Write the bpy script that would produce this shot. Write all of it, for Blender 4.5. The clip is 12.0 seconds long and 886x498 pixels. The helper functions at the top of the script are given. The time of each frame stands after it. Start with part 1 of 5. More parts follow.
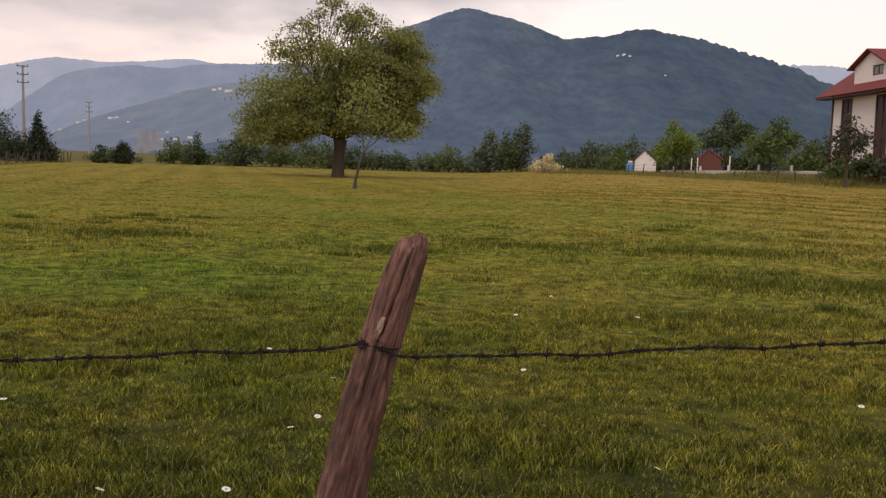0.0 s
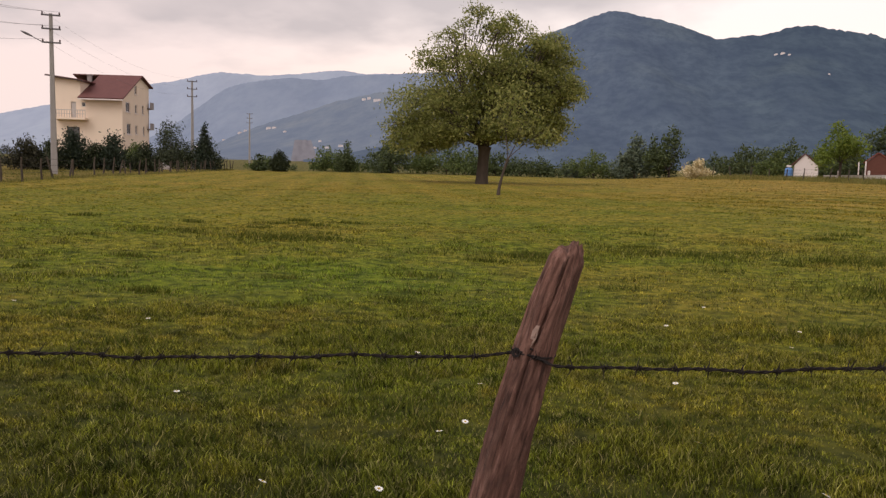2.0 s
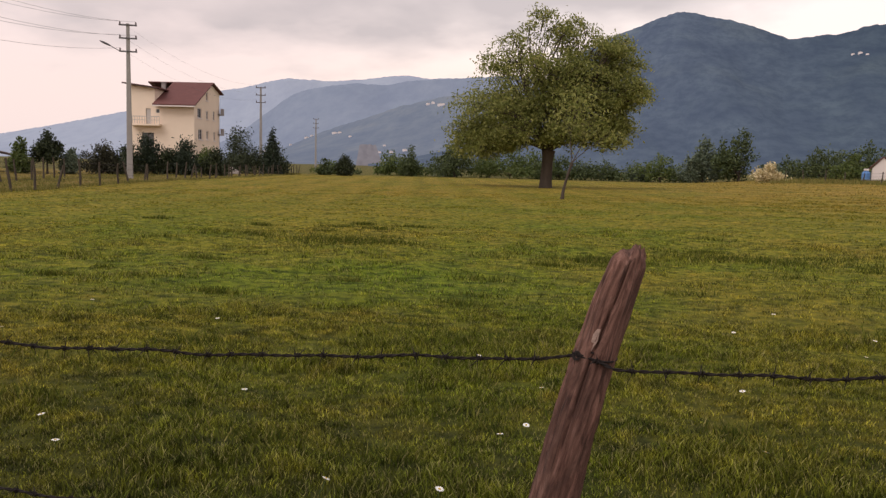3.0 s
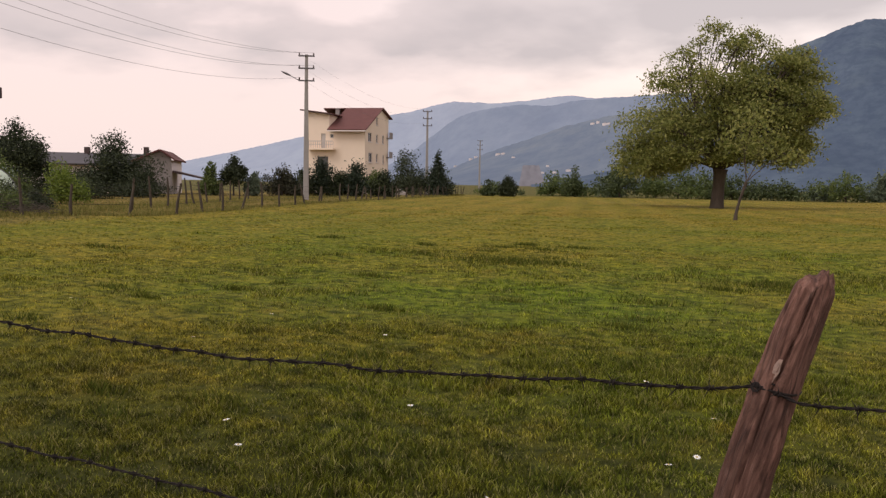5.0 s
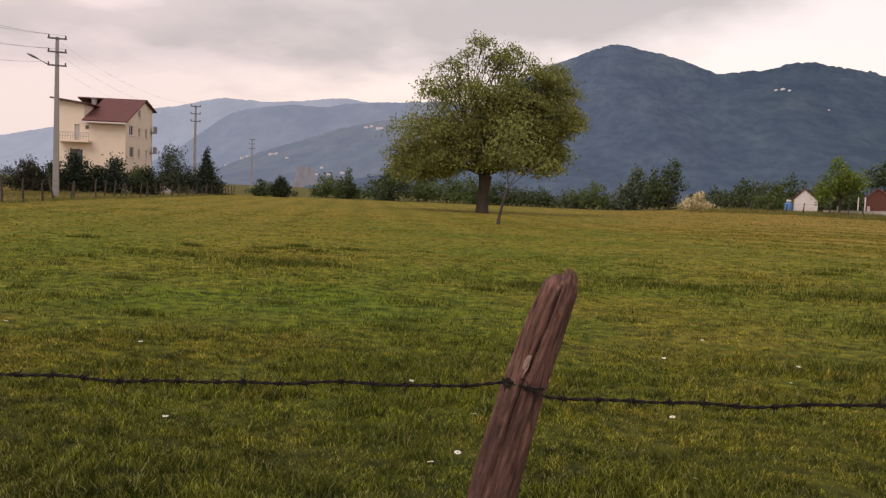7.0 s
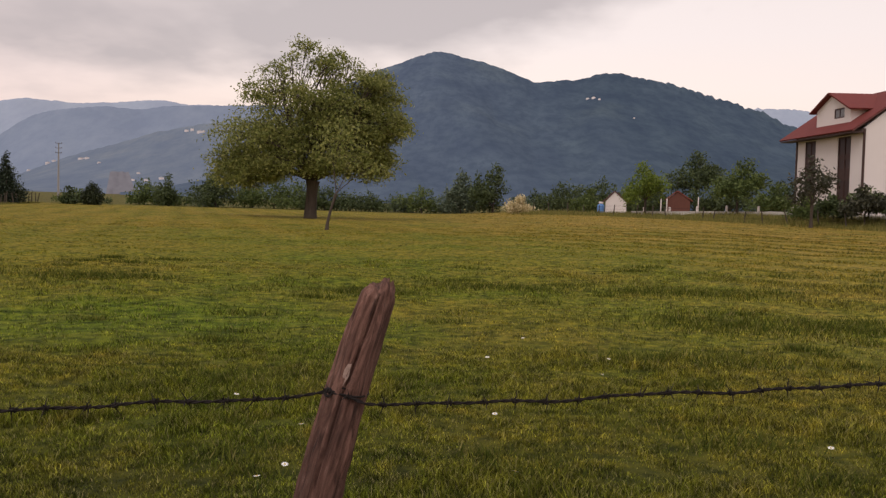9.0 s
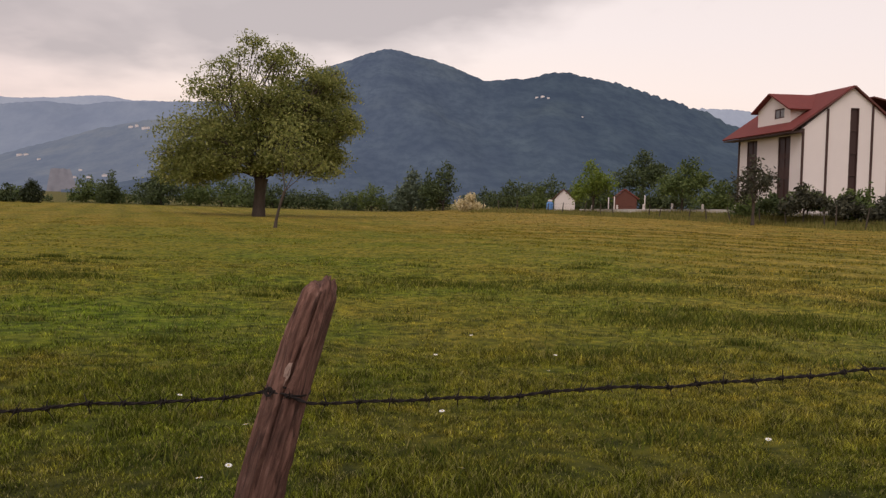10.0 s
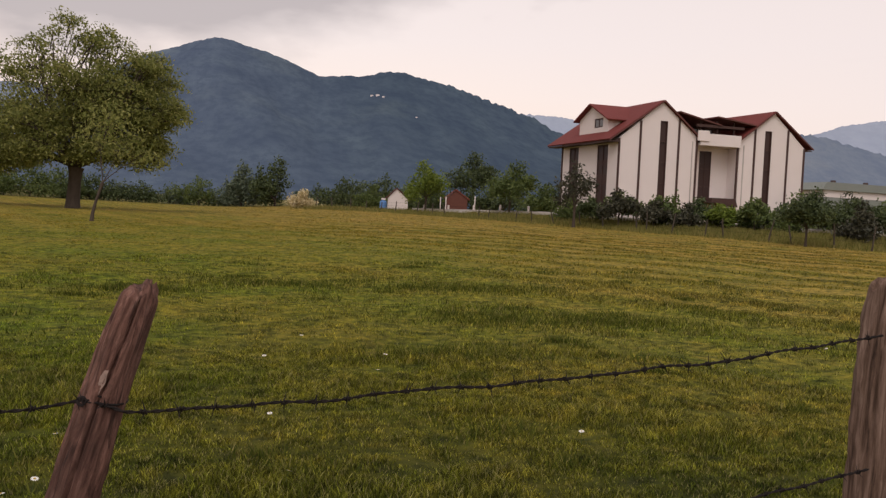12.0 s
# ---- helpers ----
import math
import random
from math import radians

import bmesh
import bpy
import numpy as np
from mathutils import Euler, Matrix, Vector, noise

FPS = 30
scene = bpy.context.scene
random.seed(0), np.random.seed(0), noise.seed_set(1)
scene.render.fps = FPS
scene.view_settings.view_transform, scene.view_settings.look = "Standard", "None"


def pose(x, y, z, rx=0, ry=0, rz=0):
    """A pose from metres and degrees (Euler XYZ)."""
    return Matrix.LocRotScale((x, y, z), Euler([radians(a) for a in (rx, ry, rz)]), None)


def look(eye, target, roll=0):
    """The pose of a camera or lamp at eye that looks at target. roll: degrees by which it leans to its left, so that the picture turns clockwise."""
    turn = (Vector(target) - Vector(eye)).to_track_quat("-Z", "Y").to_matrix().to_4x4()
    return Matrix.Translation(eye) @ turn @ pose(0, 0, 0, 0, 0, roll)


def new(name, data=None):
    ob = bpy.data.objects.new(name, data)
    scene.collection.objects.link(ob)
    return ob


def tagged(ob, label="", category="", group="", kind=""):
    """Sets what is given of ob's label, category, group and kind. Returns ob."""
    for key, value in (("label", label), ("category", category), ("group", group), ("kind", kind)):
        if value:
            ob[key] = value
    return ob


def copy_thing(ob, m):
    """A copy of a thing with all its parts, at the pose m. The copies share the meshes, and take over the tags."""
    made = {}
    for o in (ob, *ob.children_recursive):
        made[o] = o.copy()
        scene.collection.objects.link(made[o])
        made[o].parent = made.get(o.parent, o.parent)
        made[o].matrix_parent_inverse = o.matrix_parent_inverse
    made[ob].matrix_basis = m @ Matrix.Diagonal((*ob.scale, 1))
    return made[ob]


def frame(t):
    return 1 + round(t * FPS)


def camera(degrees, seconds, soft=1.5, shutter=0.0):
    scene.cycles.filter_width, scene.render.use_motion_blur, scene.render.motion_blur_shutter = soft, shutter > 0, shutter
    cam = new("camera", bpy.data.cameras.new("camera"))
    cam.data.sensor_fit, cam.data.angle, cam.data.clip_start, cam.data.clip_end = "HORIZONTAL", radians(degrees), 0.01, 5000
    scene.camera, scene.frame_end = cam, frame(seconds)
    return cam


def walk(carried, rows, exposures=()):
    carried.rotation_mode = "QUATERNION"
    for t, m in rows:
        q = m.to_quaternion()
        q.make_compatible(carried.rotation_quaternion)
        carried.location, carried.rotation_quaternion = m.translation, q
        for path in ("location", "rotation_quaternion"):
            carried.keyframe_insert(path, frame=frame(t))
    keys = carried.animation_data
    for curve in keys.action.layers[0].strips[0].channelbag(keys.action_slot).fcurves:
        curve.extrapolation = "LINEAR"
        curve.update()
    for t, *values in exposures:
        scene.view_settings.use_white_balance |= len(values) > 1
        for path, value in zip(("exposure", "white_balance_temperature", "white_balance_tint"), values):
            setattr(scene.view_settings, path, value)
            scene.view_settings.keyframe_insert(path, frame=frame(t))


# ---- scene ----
cam = camera(57.5, 12.0, 1.35)
PATH = [
    (0, (0.089, -0.218, 1.46), (-0.048, 1.765, 1.246), 1.9),
    (0.5, (0.067, -0.211, 1.461), (-0.144, 1.767, 1.249), 1.9),
    (1, (0.051, -0.214, 1.464), (-0.264, 1.749, 1.248), 1.8),
    (1.5, (0.049, -0.211, 1.464), (-0.364, 1.734, 1.25), 1.7),
    (2, (0.05, -0.22, 1.464), (-0.434, 1.709, 1.255), 1.5),
    (2.5, (0.053, -0.227, 1.464), (-0.487, 1.688, 1.259), 1.4),
    (3, (0.063, -0.247, 1.463), (-0.571, 1.639, 1.26), 1.4),
    (3.5, (0.058, -0.24, 1.46), (-0.666, 1.613, 1.254), 1.3),
    (5.5, (0.049, -0.258, 1.467), (-0.981, 1.449, 1.314), 1.0),
    (6, (0.054, -0.255, 1.467), (-0.881, 1.506, 1.314), 1.2),
    (6.5, (0.061, -0.215, 1.462), (-0.584, 1.672, 1.315), 2.0),
    (7, (0.063, -0.171, 1.454), (-0.424, 1.763, 1.315), 2.5),
    (7.5, (0.082, -0.186, 1.471), (-0.257, 1.78, 1.341), 2.1),
    (9.5, (0.115, -0.2, 1.474), (0.095, 1.797, 1.363), 1.9),
    (10, (0.132, -0.196, 1.473), (0.18, 1.8, 1.36), 1.9),
    (10.5, (0.144, -0.19, 1.473), (0.304, 1.8, 1.363), 2.3),
    (11, (0.163, -0.183, 1.471), (0.458, 1.792, 1.363), 2.5),
    (11.5, (0.17, -0.165, 1.47), (0.572, 1.792, 1.366), 3.0),
    (12, (0.139, -0.233, 1.498), (0.595, 1.712, 1.398), 3.3),
]
walk(cam, [(t, look(eye, target, roll)) for t, eye, target, roll in PATH], [(0, 0.11), (3.5, 0.15), (6.0, 0.13), (7.5, 0.04), (9.5, -0.06), (12, -0.09)])

# ---- world, sun ----
SUN_AZ, SUN_EL = radians(205), radians(50)
world = bpy.data.worlds.new("overcast_sky")
scene.world = world
world.use_nodes = True
wt = world.node_tree
wt.nodes.clear()


def wnode(kind, **vals):
    n = wt.nodes.new(kind)
    for k, v in vals.items():
        n.inputs[k].default_value = v
    return n


def wmath(op, a, b=None):
    n = wt.nodes.new("ShaderNodeMath")
    n.operation = op
    for i, v in enumerate((a, b)):
        if v is None:
            continue
        if isinstance(v, (int, float)):
            n.inputs[i].default_value = v
        else:
            wt.links.new(v, n.inputs[i])
    return n.outputs[0]


def wramp(fac, stops):
    n = wt.nodes.new("ShaderNodeValToRGB")
    els = n.color_ramp.elements
    while len(els) < len(stops):
        els.new(0.5)
    for e, (p, c) in zip(els, stops):
        e.position, e.color = p, (*c, 1)
    wt.links.new(fac, n.inputs[0])
    return n.outputs[0]


def wmix(fac, a, b):
    n = wt.nodes.new("ShaderNodeMix")
    n.data_type = "RGBA"
    for sock, v in ((n.inputs[0], fac), (n.inputs[6], a), (n.inputs[7], b)):
        if isinstance(v, float):
            sock.default_value = v
        elif isinstance(v, tuple):
            sock.default_value = (*v, 1)
        else:
            wt.links.new(v, sock)
    return n.outputs[2]


tc = wt.nodes.new("ShaderNodeTexCoord")
sep = wt.nodes.new("ShaderNodeSeparateXYZ")
wt.links.new(tc.outputs["Generated"], sep.inputs[0])
up = wmath("MAXIMUM", sep.outputs[2], 0.0)
lift = wmath("ADD", up, 0.22)
comb = wt.nodes.new("ShaderNodeCombineXYZ")
wt.links.new(wmath("DIVIDE", sep.outputs[0], lift), comb.inputs[0])
wt.links.new(wmath("DIVIDE", sep.outputs[1], lift), comb.inputs[1])
cl = wnode("ShaderNodeTexNoise", Scale=0.85, Detail=5.0, Roughness=0.46, Distortion=0.3)
wt.links.new(comb.outputs[0], cl.inputs["Vector"])
cl2 = wnode("ShaderNodeTexNoise", Scale=3.0, Detail=4.0, Roughness=0.5)
wt.links.new(comb.outputs[0], cl2.inputs["Vector"])
clear = wramp(up, [(0.0, (0.74, 0.60, 0.54)), (0.085, (0.90, 0.715, 0.605)), (0.14, (0.87, 0.735, 0.675)), (0.20, (0.82, 0.72, 0.695)), (0.6, (0.60, 0.55, 0.58)), (1.0, (0.5, 0.47, 0.50))])
cover = wmath("ADD", wmath("MULTIPLY", cl.outputs[0], 0.8), wmath("MULTIPLY", cl2.outputs[0], 0.2))
# the heavier bank of cloud stands over the valley
bank = wmath("ADD", wmath("MULTIPLY", sep.outputs[0], -0.30), wmath("MULTIPLY", sep.outputs[1], 0.954))
cover = wmath("ADD", cover, wmath("MULTIPLY", wramp(bank, [(0.80, (0, 0, 0)), (0.95, (1, 1, 1))]), 0.10))
mask = wramp(cover, [(0.455, (0, 0, 0)), (0.50, (0.55, 0.55, 0.55)), (0.60, (1, 1, 1))])
west = wmath("MULTIPLY", wramp(wmath("ADD", sep.outputs[0], 0.5), [(0.25, (0, 0, 0)), (0.66, (1, 1, 1))]), 0.085)
high = wramp(wmath("ADD", wmath("SUBTRACT", up, west), wmath("MULTIPLY", wmath("SUBTRACT", cl2.outputs[0], 0.5), 0.10)), [(0.112, (0, 0, 0)), (0.168, (1, 1, 1))])
amount = wmath("MULTIPLY", wmath("MULTIPLY", mask, high), 0.80)
clear = wmix(wmath("MULTIPLY", wramp(sep.outputs[0], [(0.15, (0, 0, 0)), (0.7, (1, 1, 1))]), 0.7), clear, (0.77, 0.67, 0.65))
haze_bank = wmath("ADD", wmath("MULTIPLY", sep.outputs[0], -0.74), wmath("MULTIPLY", sep.outputs[1], 0.67))
clear = wmix(wmath("MULTIPLY", wramp(haze_bank, [(0.80, (0, 0, 0)), (0.97, (1, 1, 1))]), 0.78), clear, (0.695, 0.560, 0.545))
cloudy = wmix(amount, clear, (0.40, 0.355, 0.36))
sky = wt.nodes.new("ShaderNodeTexSky")
sky.sky_type, sky.sun_disc = "NISHITA", False
sky.sun_elevation, sky.sun_rotation = SUN_EL, SUN_AZ
bg1, bg2 = wnode("ShaderNodeBackground", Strength=0.06), wnode("ShaderNodeBackground", Strength=1.30)
wt.links.new(sky.outputs[0], bg1.inputs[0])
wt.links.new(cloudy, bg2.inputs[0])
mixw = wnode("ShaderNodeMixShader", Fac=0.94)
wout = wt.nodes.new("ShaderNodeOutputWorld")
wt.links.new(bg1.outputs[0], mixw.inputs[1])
wt.links.new(bg2.outputs[0], mixw.inputs[2])
wt.links.new(mixw.outputs[0], wout.inputs[0])

lamp = bpy.data.lights.new("sun", "SUN")
lamp.energy, lamp.angle, lamp.color = 1.7, radians(40), (1.0, 0.91, 0.84)
sun = new("sun", lamp)
sd = Vector((math.sin(SUN_AZ) * math.cos(SUN_EL), math.cos(SUN_AZ) * math.cos(SUN_EL), math.sin(SUN_EL)))
sun.matrix_world = look(tuple(sd * 60), (0, 0, 0))


# ---- materials ----
class Mat:
    """A small builder of node materials."""

    def __init__(self, name, rough=0.8, metal=0.0, spec=0.3):
        self.m = bpy.data.materials.new(name)
        self.m.use_nodes = True
        self.t = self.m.node_tree
        self.p = self.t.nodes["Principled BSDF"]
        self.p.inputs["Roughness"].default_value = rough
        self.p.inputs["Metallic"].default_value = metal
        self.p.inputs["Specular IOR Level"].default_value = spec
        self.co = self.t.nodes.new("ShaderNodeTexCoord").outputs["Object"]

    def put(self, sock, v):
        if isinstance(v, tuple):
            sock.default_value = (*v, 1) if len(sock.default_value) == 4 and len(v) == 3 else v
        elif isinstance(v, (int, float)):
            sock.default_value = v
        else:
            self.t.links.new(v, sock)

    def noise(self, scale, detail=4.0, rough=0.55, stretch=None, dist=0.0):
        n = self.t.nodes.new("ShaderNodeTexNoise")
        n.inputs["Scale"].default_value, n.inputs["Detail"].default_value = scale, detail
        n.inputs["Roughness"].default_value, n.inputs["Distortion"].default_value = rough, dist
        co = self.co
        if stretch:
            mp = self.t.nodes.new("ShaderNodeMapping")
            mp.inputs["Scale"].default_value = stretch
            self.t.links.new(co, mp.inputs[0])
            co = mp.outputs[0]
        self.t.links.new(co, n.inputs["Vector"])
        return n.outputs[0]

    def island(self):
        return self.t.nodes.new("ShaderNodeNewGeometry").outputs["Random Per Island"]

    def objrand(self):
        return self.t.nodes.new("ShaderNodeObjectInfo").outputs["Random"]

    def ramp(self, fac, stops):
        n = self.t.nodes.new("ShaderNodeValToRGB")
        els = n.color_ramp.elements
        while len(els) < len(stops):
            els.new(0.5)
        for e, (p, c) in zip(els, stops):
            c = (c, c, c) if isinstance(c, (int, float)) else c
            e.position, e.color = p, (*c, 1)
        self.t.links.new(fac, n.inputs[0])
        return n.outputs[0]

    def mix(self, fac, a, b, how="MIX"):
        n = self.t.nodes.new("ShaderNodeMix")
        n.data_type, n.blend_type = "RGBA", how
        self.put(n.inputs[0], fac), self.put(n.inputs[6], a), self.put(n.inputs[7], b)
        return n.outputs[2]

    def math(self, op, a, b=0.0):
        n = self.t.nodes.new("ShaderNodeMath")
        n.operation = op
        self.put(n.inputs[0], a), self.put(n.inputs[1], b)
        return n.outputs[0]

    def xyz(self):
        n = self.t.nodes.new("ShaderNodeSeparateXYZ")
        self.t.links.new(self.co, n.inputs[0])
        return n.outputs

    def color(self, v):
        self.put(self.p.inputs["Base Color"], v)
        return self

    def bump(self, h, dist=0.02, strength=0.6):
        n = self.t.nodes.new("ShaderNodeBump")
        n.inputs["Distance"].default_value, n.inputs["Strength"].default_value = dist, strength
        self.t.links.new(h, n.inputs["Height"])
        self.t.links.new(n.outputs[0], self.p.inputs["Normal"])
        return self

    def thin(self, col, share):
        """Adds light that comes through a leaf."""
        tr = self.t.nodes.new("ShaderNodeBsdfTranslucent")
        mx = self.t.nodes.new("ShaderNodeMixShader")
        self.put(tr.inputs[0], col), self.put(mx.inputs[0], share)
        out = self.t.nodes["Material Output"]
        self.t.links.new(self.p.outputs[0], mx.inputs[1])
        self.t.links.new(tr.outputs[0], mx.inputs[2])
        self.t.links.new(mx.outputs[0], out.inputs[0])
        return self


def plain(name, col, var=0.15, scale=3.0, rough=0.8, metal=0.0, bump=0.004, spec=0.3):
    m = Mat(name, rough, metal, spec)
    lo, hi = tuple(c * (1 - var) for c in col), tuple(min(1, c * (1 + var)) for c in col)
    c = m.mix(m.noise(scale, 5), lo, hi)
    c = m.mix(m.math("MULTIPLY", m.noise(scale * 9, 3), 0.35), c, lo)
    return m.color(c).bump(m.noise(scale * 14, 3), bump).m


def meadow(m, blade, spread=1.0):
    """Colour of the meadow by place: lush, olive, straw and bare patches, mown swaths on one side, and painted shade.
    """
    broad, mid, fine = m.noise(0.16, 3, 0.5), m.noise(0.9, 4, 0.6, dist=0.4), m.noise(5.0, 3, 0.6)
    x, y, z = m.xyz()
    lush, olive, straw, brown = (0.118, 0.158, 0.014), (0.178, 0.176, 0.022), (0.31, 0.250, 0.070), (0.120, 0.084, 0.028)
    c = m.mix(m.ramp(broad, [(0.40, 0), (0.62, 1)]), lush, olive)
    c = m.mix(m.math("MULTIPLY", m.ramp(mid, [(0.46, 0), (0.68, 1)]), 0.30), c, (0.225, 0.195, 0.042))
    c = m.mix(m.math("MULTIPLY", m.ramp(mid, [(0.30, 1), (0.42, 0)]), 0.6), c, (0.052, 0.088, 0.006))
    c = m.mix(m.math("MULTIPLY", m.ramp(fine, [(0.55, 0), (0.75, 1)]), 0.30), c, brown)
    c = m.mix(m.math("MULTIPLY", m.ramp(m.noise(1.7, 3, 0.6), [(0.54, 0), (0.70, 1)]), 0.34), c, (0.150, 0.106, 0.024))
    # a greener hollow
    ex = m.math("DIVIDE", m.math("ADD", x, 3.6), 4.6)
    ey = m.math("DIVIDE", m.math("ADD", y, -9.2), 3.4)
    hollow = m.math("ADD", m.math("MULTIPLY", ex, ex), m.math("MULTIPLY", ey, ey))
    hollow = m.math("ADD", hollow, m.math("MULTIPLY", mid, 0.9))
    c = m.mix(m.math("MULTIPLY", m.ramp(hollow, [(0.35, 1), (1.3, 0)]), 0.75), c, (0.105, 0.170, 0.012))
    # deeper green towards the fence, painted in for the dimmer foreground
    near_shade = m.math("ADD", m.math("DIVIDE", y, 10.0), m.math("MULTIPLY", mid, 0.35))
    c = m.mix(m.math("MULTIPLY", m.ramp(near_shade, [(0.38, 1), (0.66, 0)]), 0.80), c, (0.060, 0.082, 0.010))
    # swaths of cut hay, along the fences on either side
    for kx, ky, px, py, off, stops in ((0.66, 0.75, 2.2, 0.3, -5.0, [(0.0, 0), (0.5, 1)]), (0.94, 0.35, -0.9, 1.0, -14.0, [(0.20, 0), (0.6, 0.38)])):
        s = m.math("ADD", m.math("MULTIPLY", x, kx), m.math("MULTIPLY", y, ky))
        s = m.math("ADD", s, m.math("ADD", m.math("MULTIPLY", mid, 1.1), m.math("MULTIPLY", broad, 2.6)))
        wave = m.math("SINE", m.math("MULTIPLY", s, 2.3))
        across = m.math("ADD", m.math("ADD", m.math("MULTIPLY", x, px), m.math("MULTIPLY", y, py)), off)
        side = m.ramp(m.math("DIVIDE", across, 60.0), stops)
        patchy = m.ramp(m.noise(0.35, 3, 0.6), [(0.36, 0.35), (0.62, 1)])
        side = m.math("MULTIPLY", side, patchy)
        rows = m.math("MULTIPLY", m.ramp(m.math("MULTIPLY", m.math("ADD", wave, 1.0), 0.5), [(0.35, 0), (0.85, 1)]), side)
        # dark lines between the rows, shadow put into the colour
        row_shade = m.math("MULTIPLY", m.ramp(m.math("MULTIPLY", m.math("ADD", wave, 1.0), 0.5), [(0.02, 1), (0.28, 0)]), side)
        c = m.mix(m.math("MULTIPLY", side, 0.55), c, (0.275, 0.222, 0.048))
        c = m.mix(m.math("MULTIPLY", rows, 0.60), c, straw)
        c = m.mix(m.math("MULTIPLY", row_shade, 0.85), c, (0.070, 0.074, 0.012))
    # rough pasture beyond the fence, and duller land past the hedge
    past = m.math("SUBTRACT", m.math("SUBTRACT", m.math("MULTIPLY", x, -1.0), m.math("MULTIPLY", y, 0.38)), 18.6)
    c = m.mix(m.math("MULTIPLY", m.ramp(m.math("DIVIDE", past, 10.0), [(0.0, 0), (0.12, 1)]), 0.75), c, m.mix(mid, (0.10, 0.105, 0.028), (0.20, 0.16, 0.062)))
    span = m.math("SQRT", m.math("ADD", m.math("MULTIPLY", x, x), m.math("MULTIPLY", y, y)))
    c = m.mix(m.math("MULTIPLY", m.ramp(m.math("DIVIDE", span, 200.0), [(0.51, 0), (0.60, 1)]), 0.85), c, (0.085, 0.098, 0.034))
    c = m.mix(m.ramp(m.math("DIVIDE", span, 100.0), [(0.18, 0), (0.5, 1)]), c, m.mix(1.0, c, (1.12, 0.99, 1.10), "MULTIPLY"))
    # patchy tuft tone, its dark end painted as shadow between tufts
    tuft = m.noise(7.0, 3, 0.55)
    c = m.mix(1.0, c, m.ramp(tuft, [(0.32, (0.36, 0.42, 0.38)), (0.5, (0.98, 0.99, 0.98)), (0.68, (1.55, 1.46, 1.42))]), "MULTIPLY")
    # light and dark streaks paint the shading of low humps
    hum = m.noise(2.0, 4, 0.6, (1.0, 2.2, 1.0))
    c = m.mix(1.0, c, m.ramp(hum, [(0.34, (0.44, 0.50, 0.46)), (0.47, 1.0), (0.7, (1.36, 1.24, 1.15))]), "MULTIPLY")
    c = m.mix(1.0, c, (1.05, 0.965, 0.84), "MULTIPLY")
    if blade:
        r = m.island()
        # random blade tone; the palest blades carry a painted bluish sheen
        c = m.mix(1.0, c, m.ramp(r, [(p, tuple(1 + (v * k - 1) * spread for k in tint)) for p, v, tint in ((0.0, 0.16, (1, 1, 1)), (0.40, 0.66, (1, 1, 1)), (0.78, 1.30, (1, 1, 1.1)), (1.0, 2.8, (1.0, 1.0, 1.3)))]), "MULTIPLY")
        c = m.mix(m.math("MULTIPLY", m.ramp(m.math("FRACT", m.math("MULTIPLY", r, 17.0)), [(0.86, 0), (0.90, 1)]), 0.55 * spread), c, (0.46, 0.40, 0.17))
    return c


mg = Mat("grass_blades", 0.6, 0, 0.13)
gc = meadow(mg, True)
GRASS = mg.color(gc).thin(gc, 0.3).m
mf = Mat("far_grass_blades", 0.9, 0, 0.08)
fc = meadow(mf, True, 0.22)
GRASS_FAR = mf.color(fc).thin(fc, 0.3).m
mr = Mat("rough_grass_blades", 0.85, 0, 0.1)
rc = mr.ramp(mr.island(), [(0.0, (0.095, 0.100, 0.024)), (0.5, (0.195, 0.175, 0.050)), (0.85, (0.30, 0.25, 0.095)), (1.0, (0.13, 0.165, 0.03))])
ROUGH_GRASS = mr.color(rc).thin(rc, 0.25).m
# dark green clumps; their extra darkness also stands for their shadow
mt = Mat("tussock_blades", 0.85, 0, 0.1)
tcol = mt.ramp(mt.island(), [(0.0, (0.036, 0.052, 0.008)), (0.55, (0.078, 0.094, 0.013)), (0.9, (0.15, 0.150, 0.026)), (1.0, (0.26, 0.22, 0.08))])
TUSSOCK = mt.color(tcol).thin(tcol, 0.2).m
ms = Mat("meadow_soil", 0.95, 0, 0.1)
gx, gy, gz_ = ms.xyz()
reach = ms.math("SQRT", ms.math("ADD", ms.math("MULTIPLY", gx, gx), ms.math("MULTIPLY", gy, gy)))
# soil darkened close by, in place of shadow among the blades
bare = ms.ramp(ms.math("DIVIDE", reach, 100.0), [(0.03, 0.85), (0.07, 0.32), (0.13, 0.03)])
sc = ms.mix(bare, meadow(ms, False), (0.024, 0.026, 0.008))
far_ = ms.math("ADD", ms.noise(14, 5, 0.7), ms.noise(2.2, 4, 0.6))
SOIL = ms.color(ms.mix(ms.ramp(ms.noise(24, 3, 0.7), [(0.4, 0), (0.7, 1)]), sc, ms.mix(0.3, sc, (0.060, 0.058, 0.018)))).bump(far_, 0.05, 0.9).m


def leafage(name, a, b, c, share=0.3):
    m = Mat(name, 0.6, 0, 0.3)
    col = m.ramp(m.island(), [(0.0, a), (0.55, b), (1.0, c)])
    col = m.mix(m.math("MULTIPLY", m.noise(0.7, 3), 0.6), col, a)
    return m.color(col).thin(col, share).m


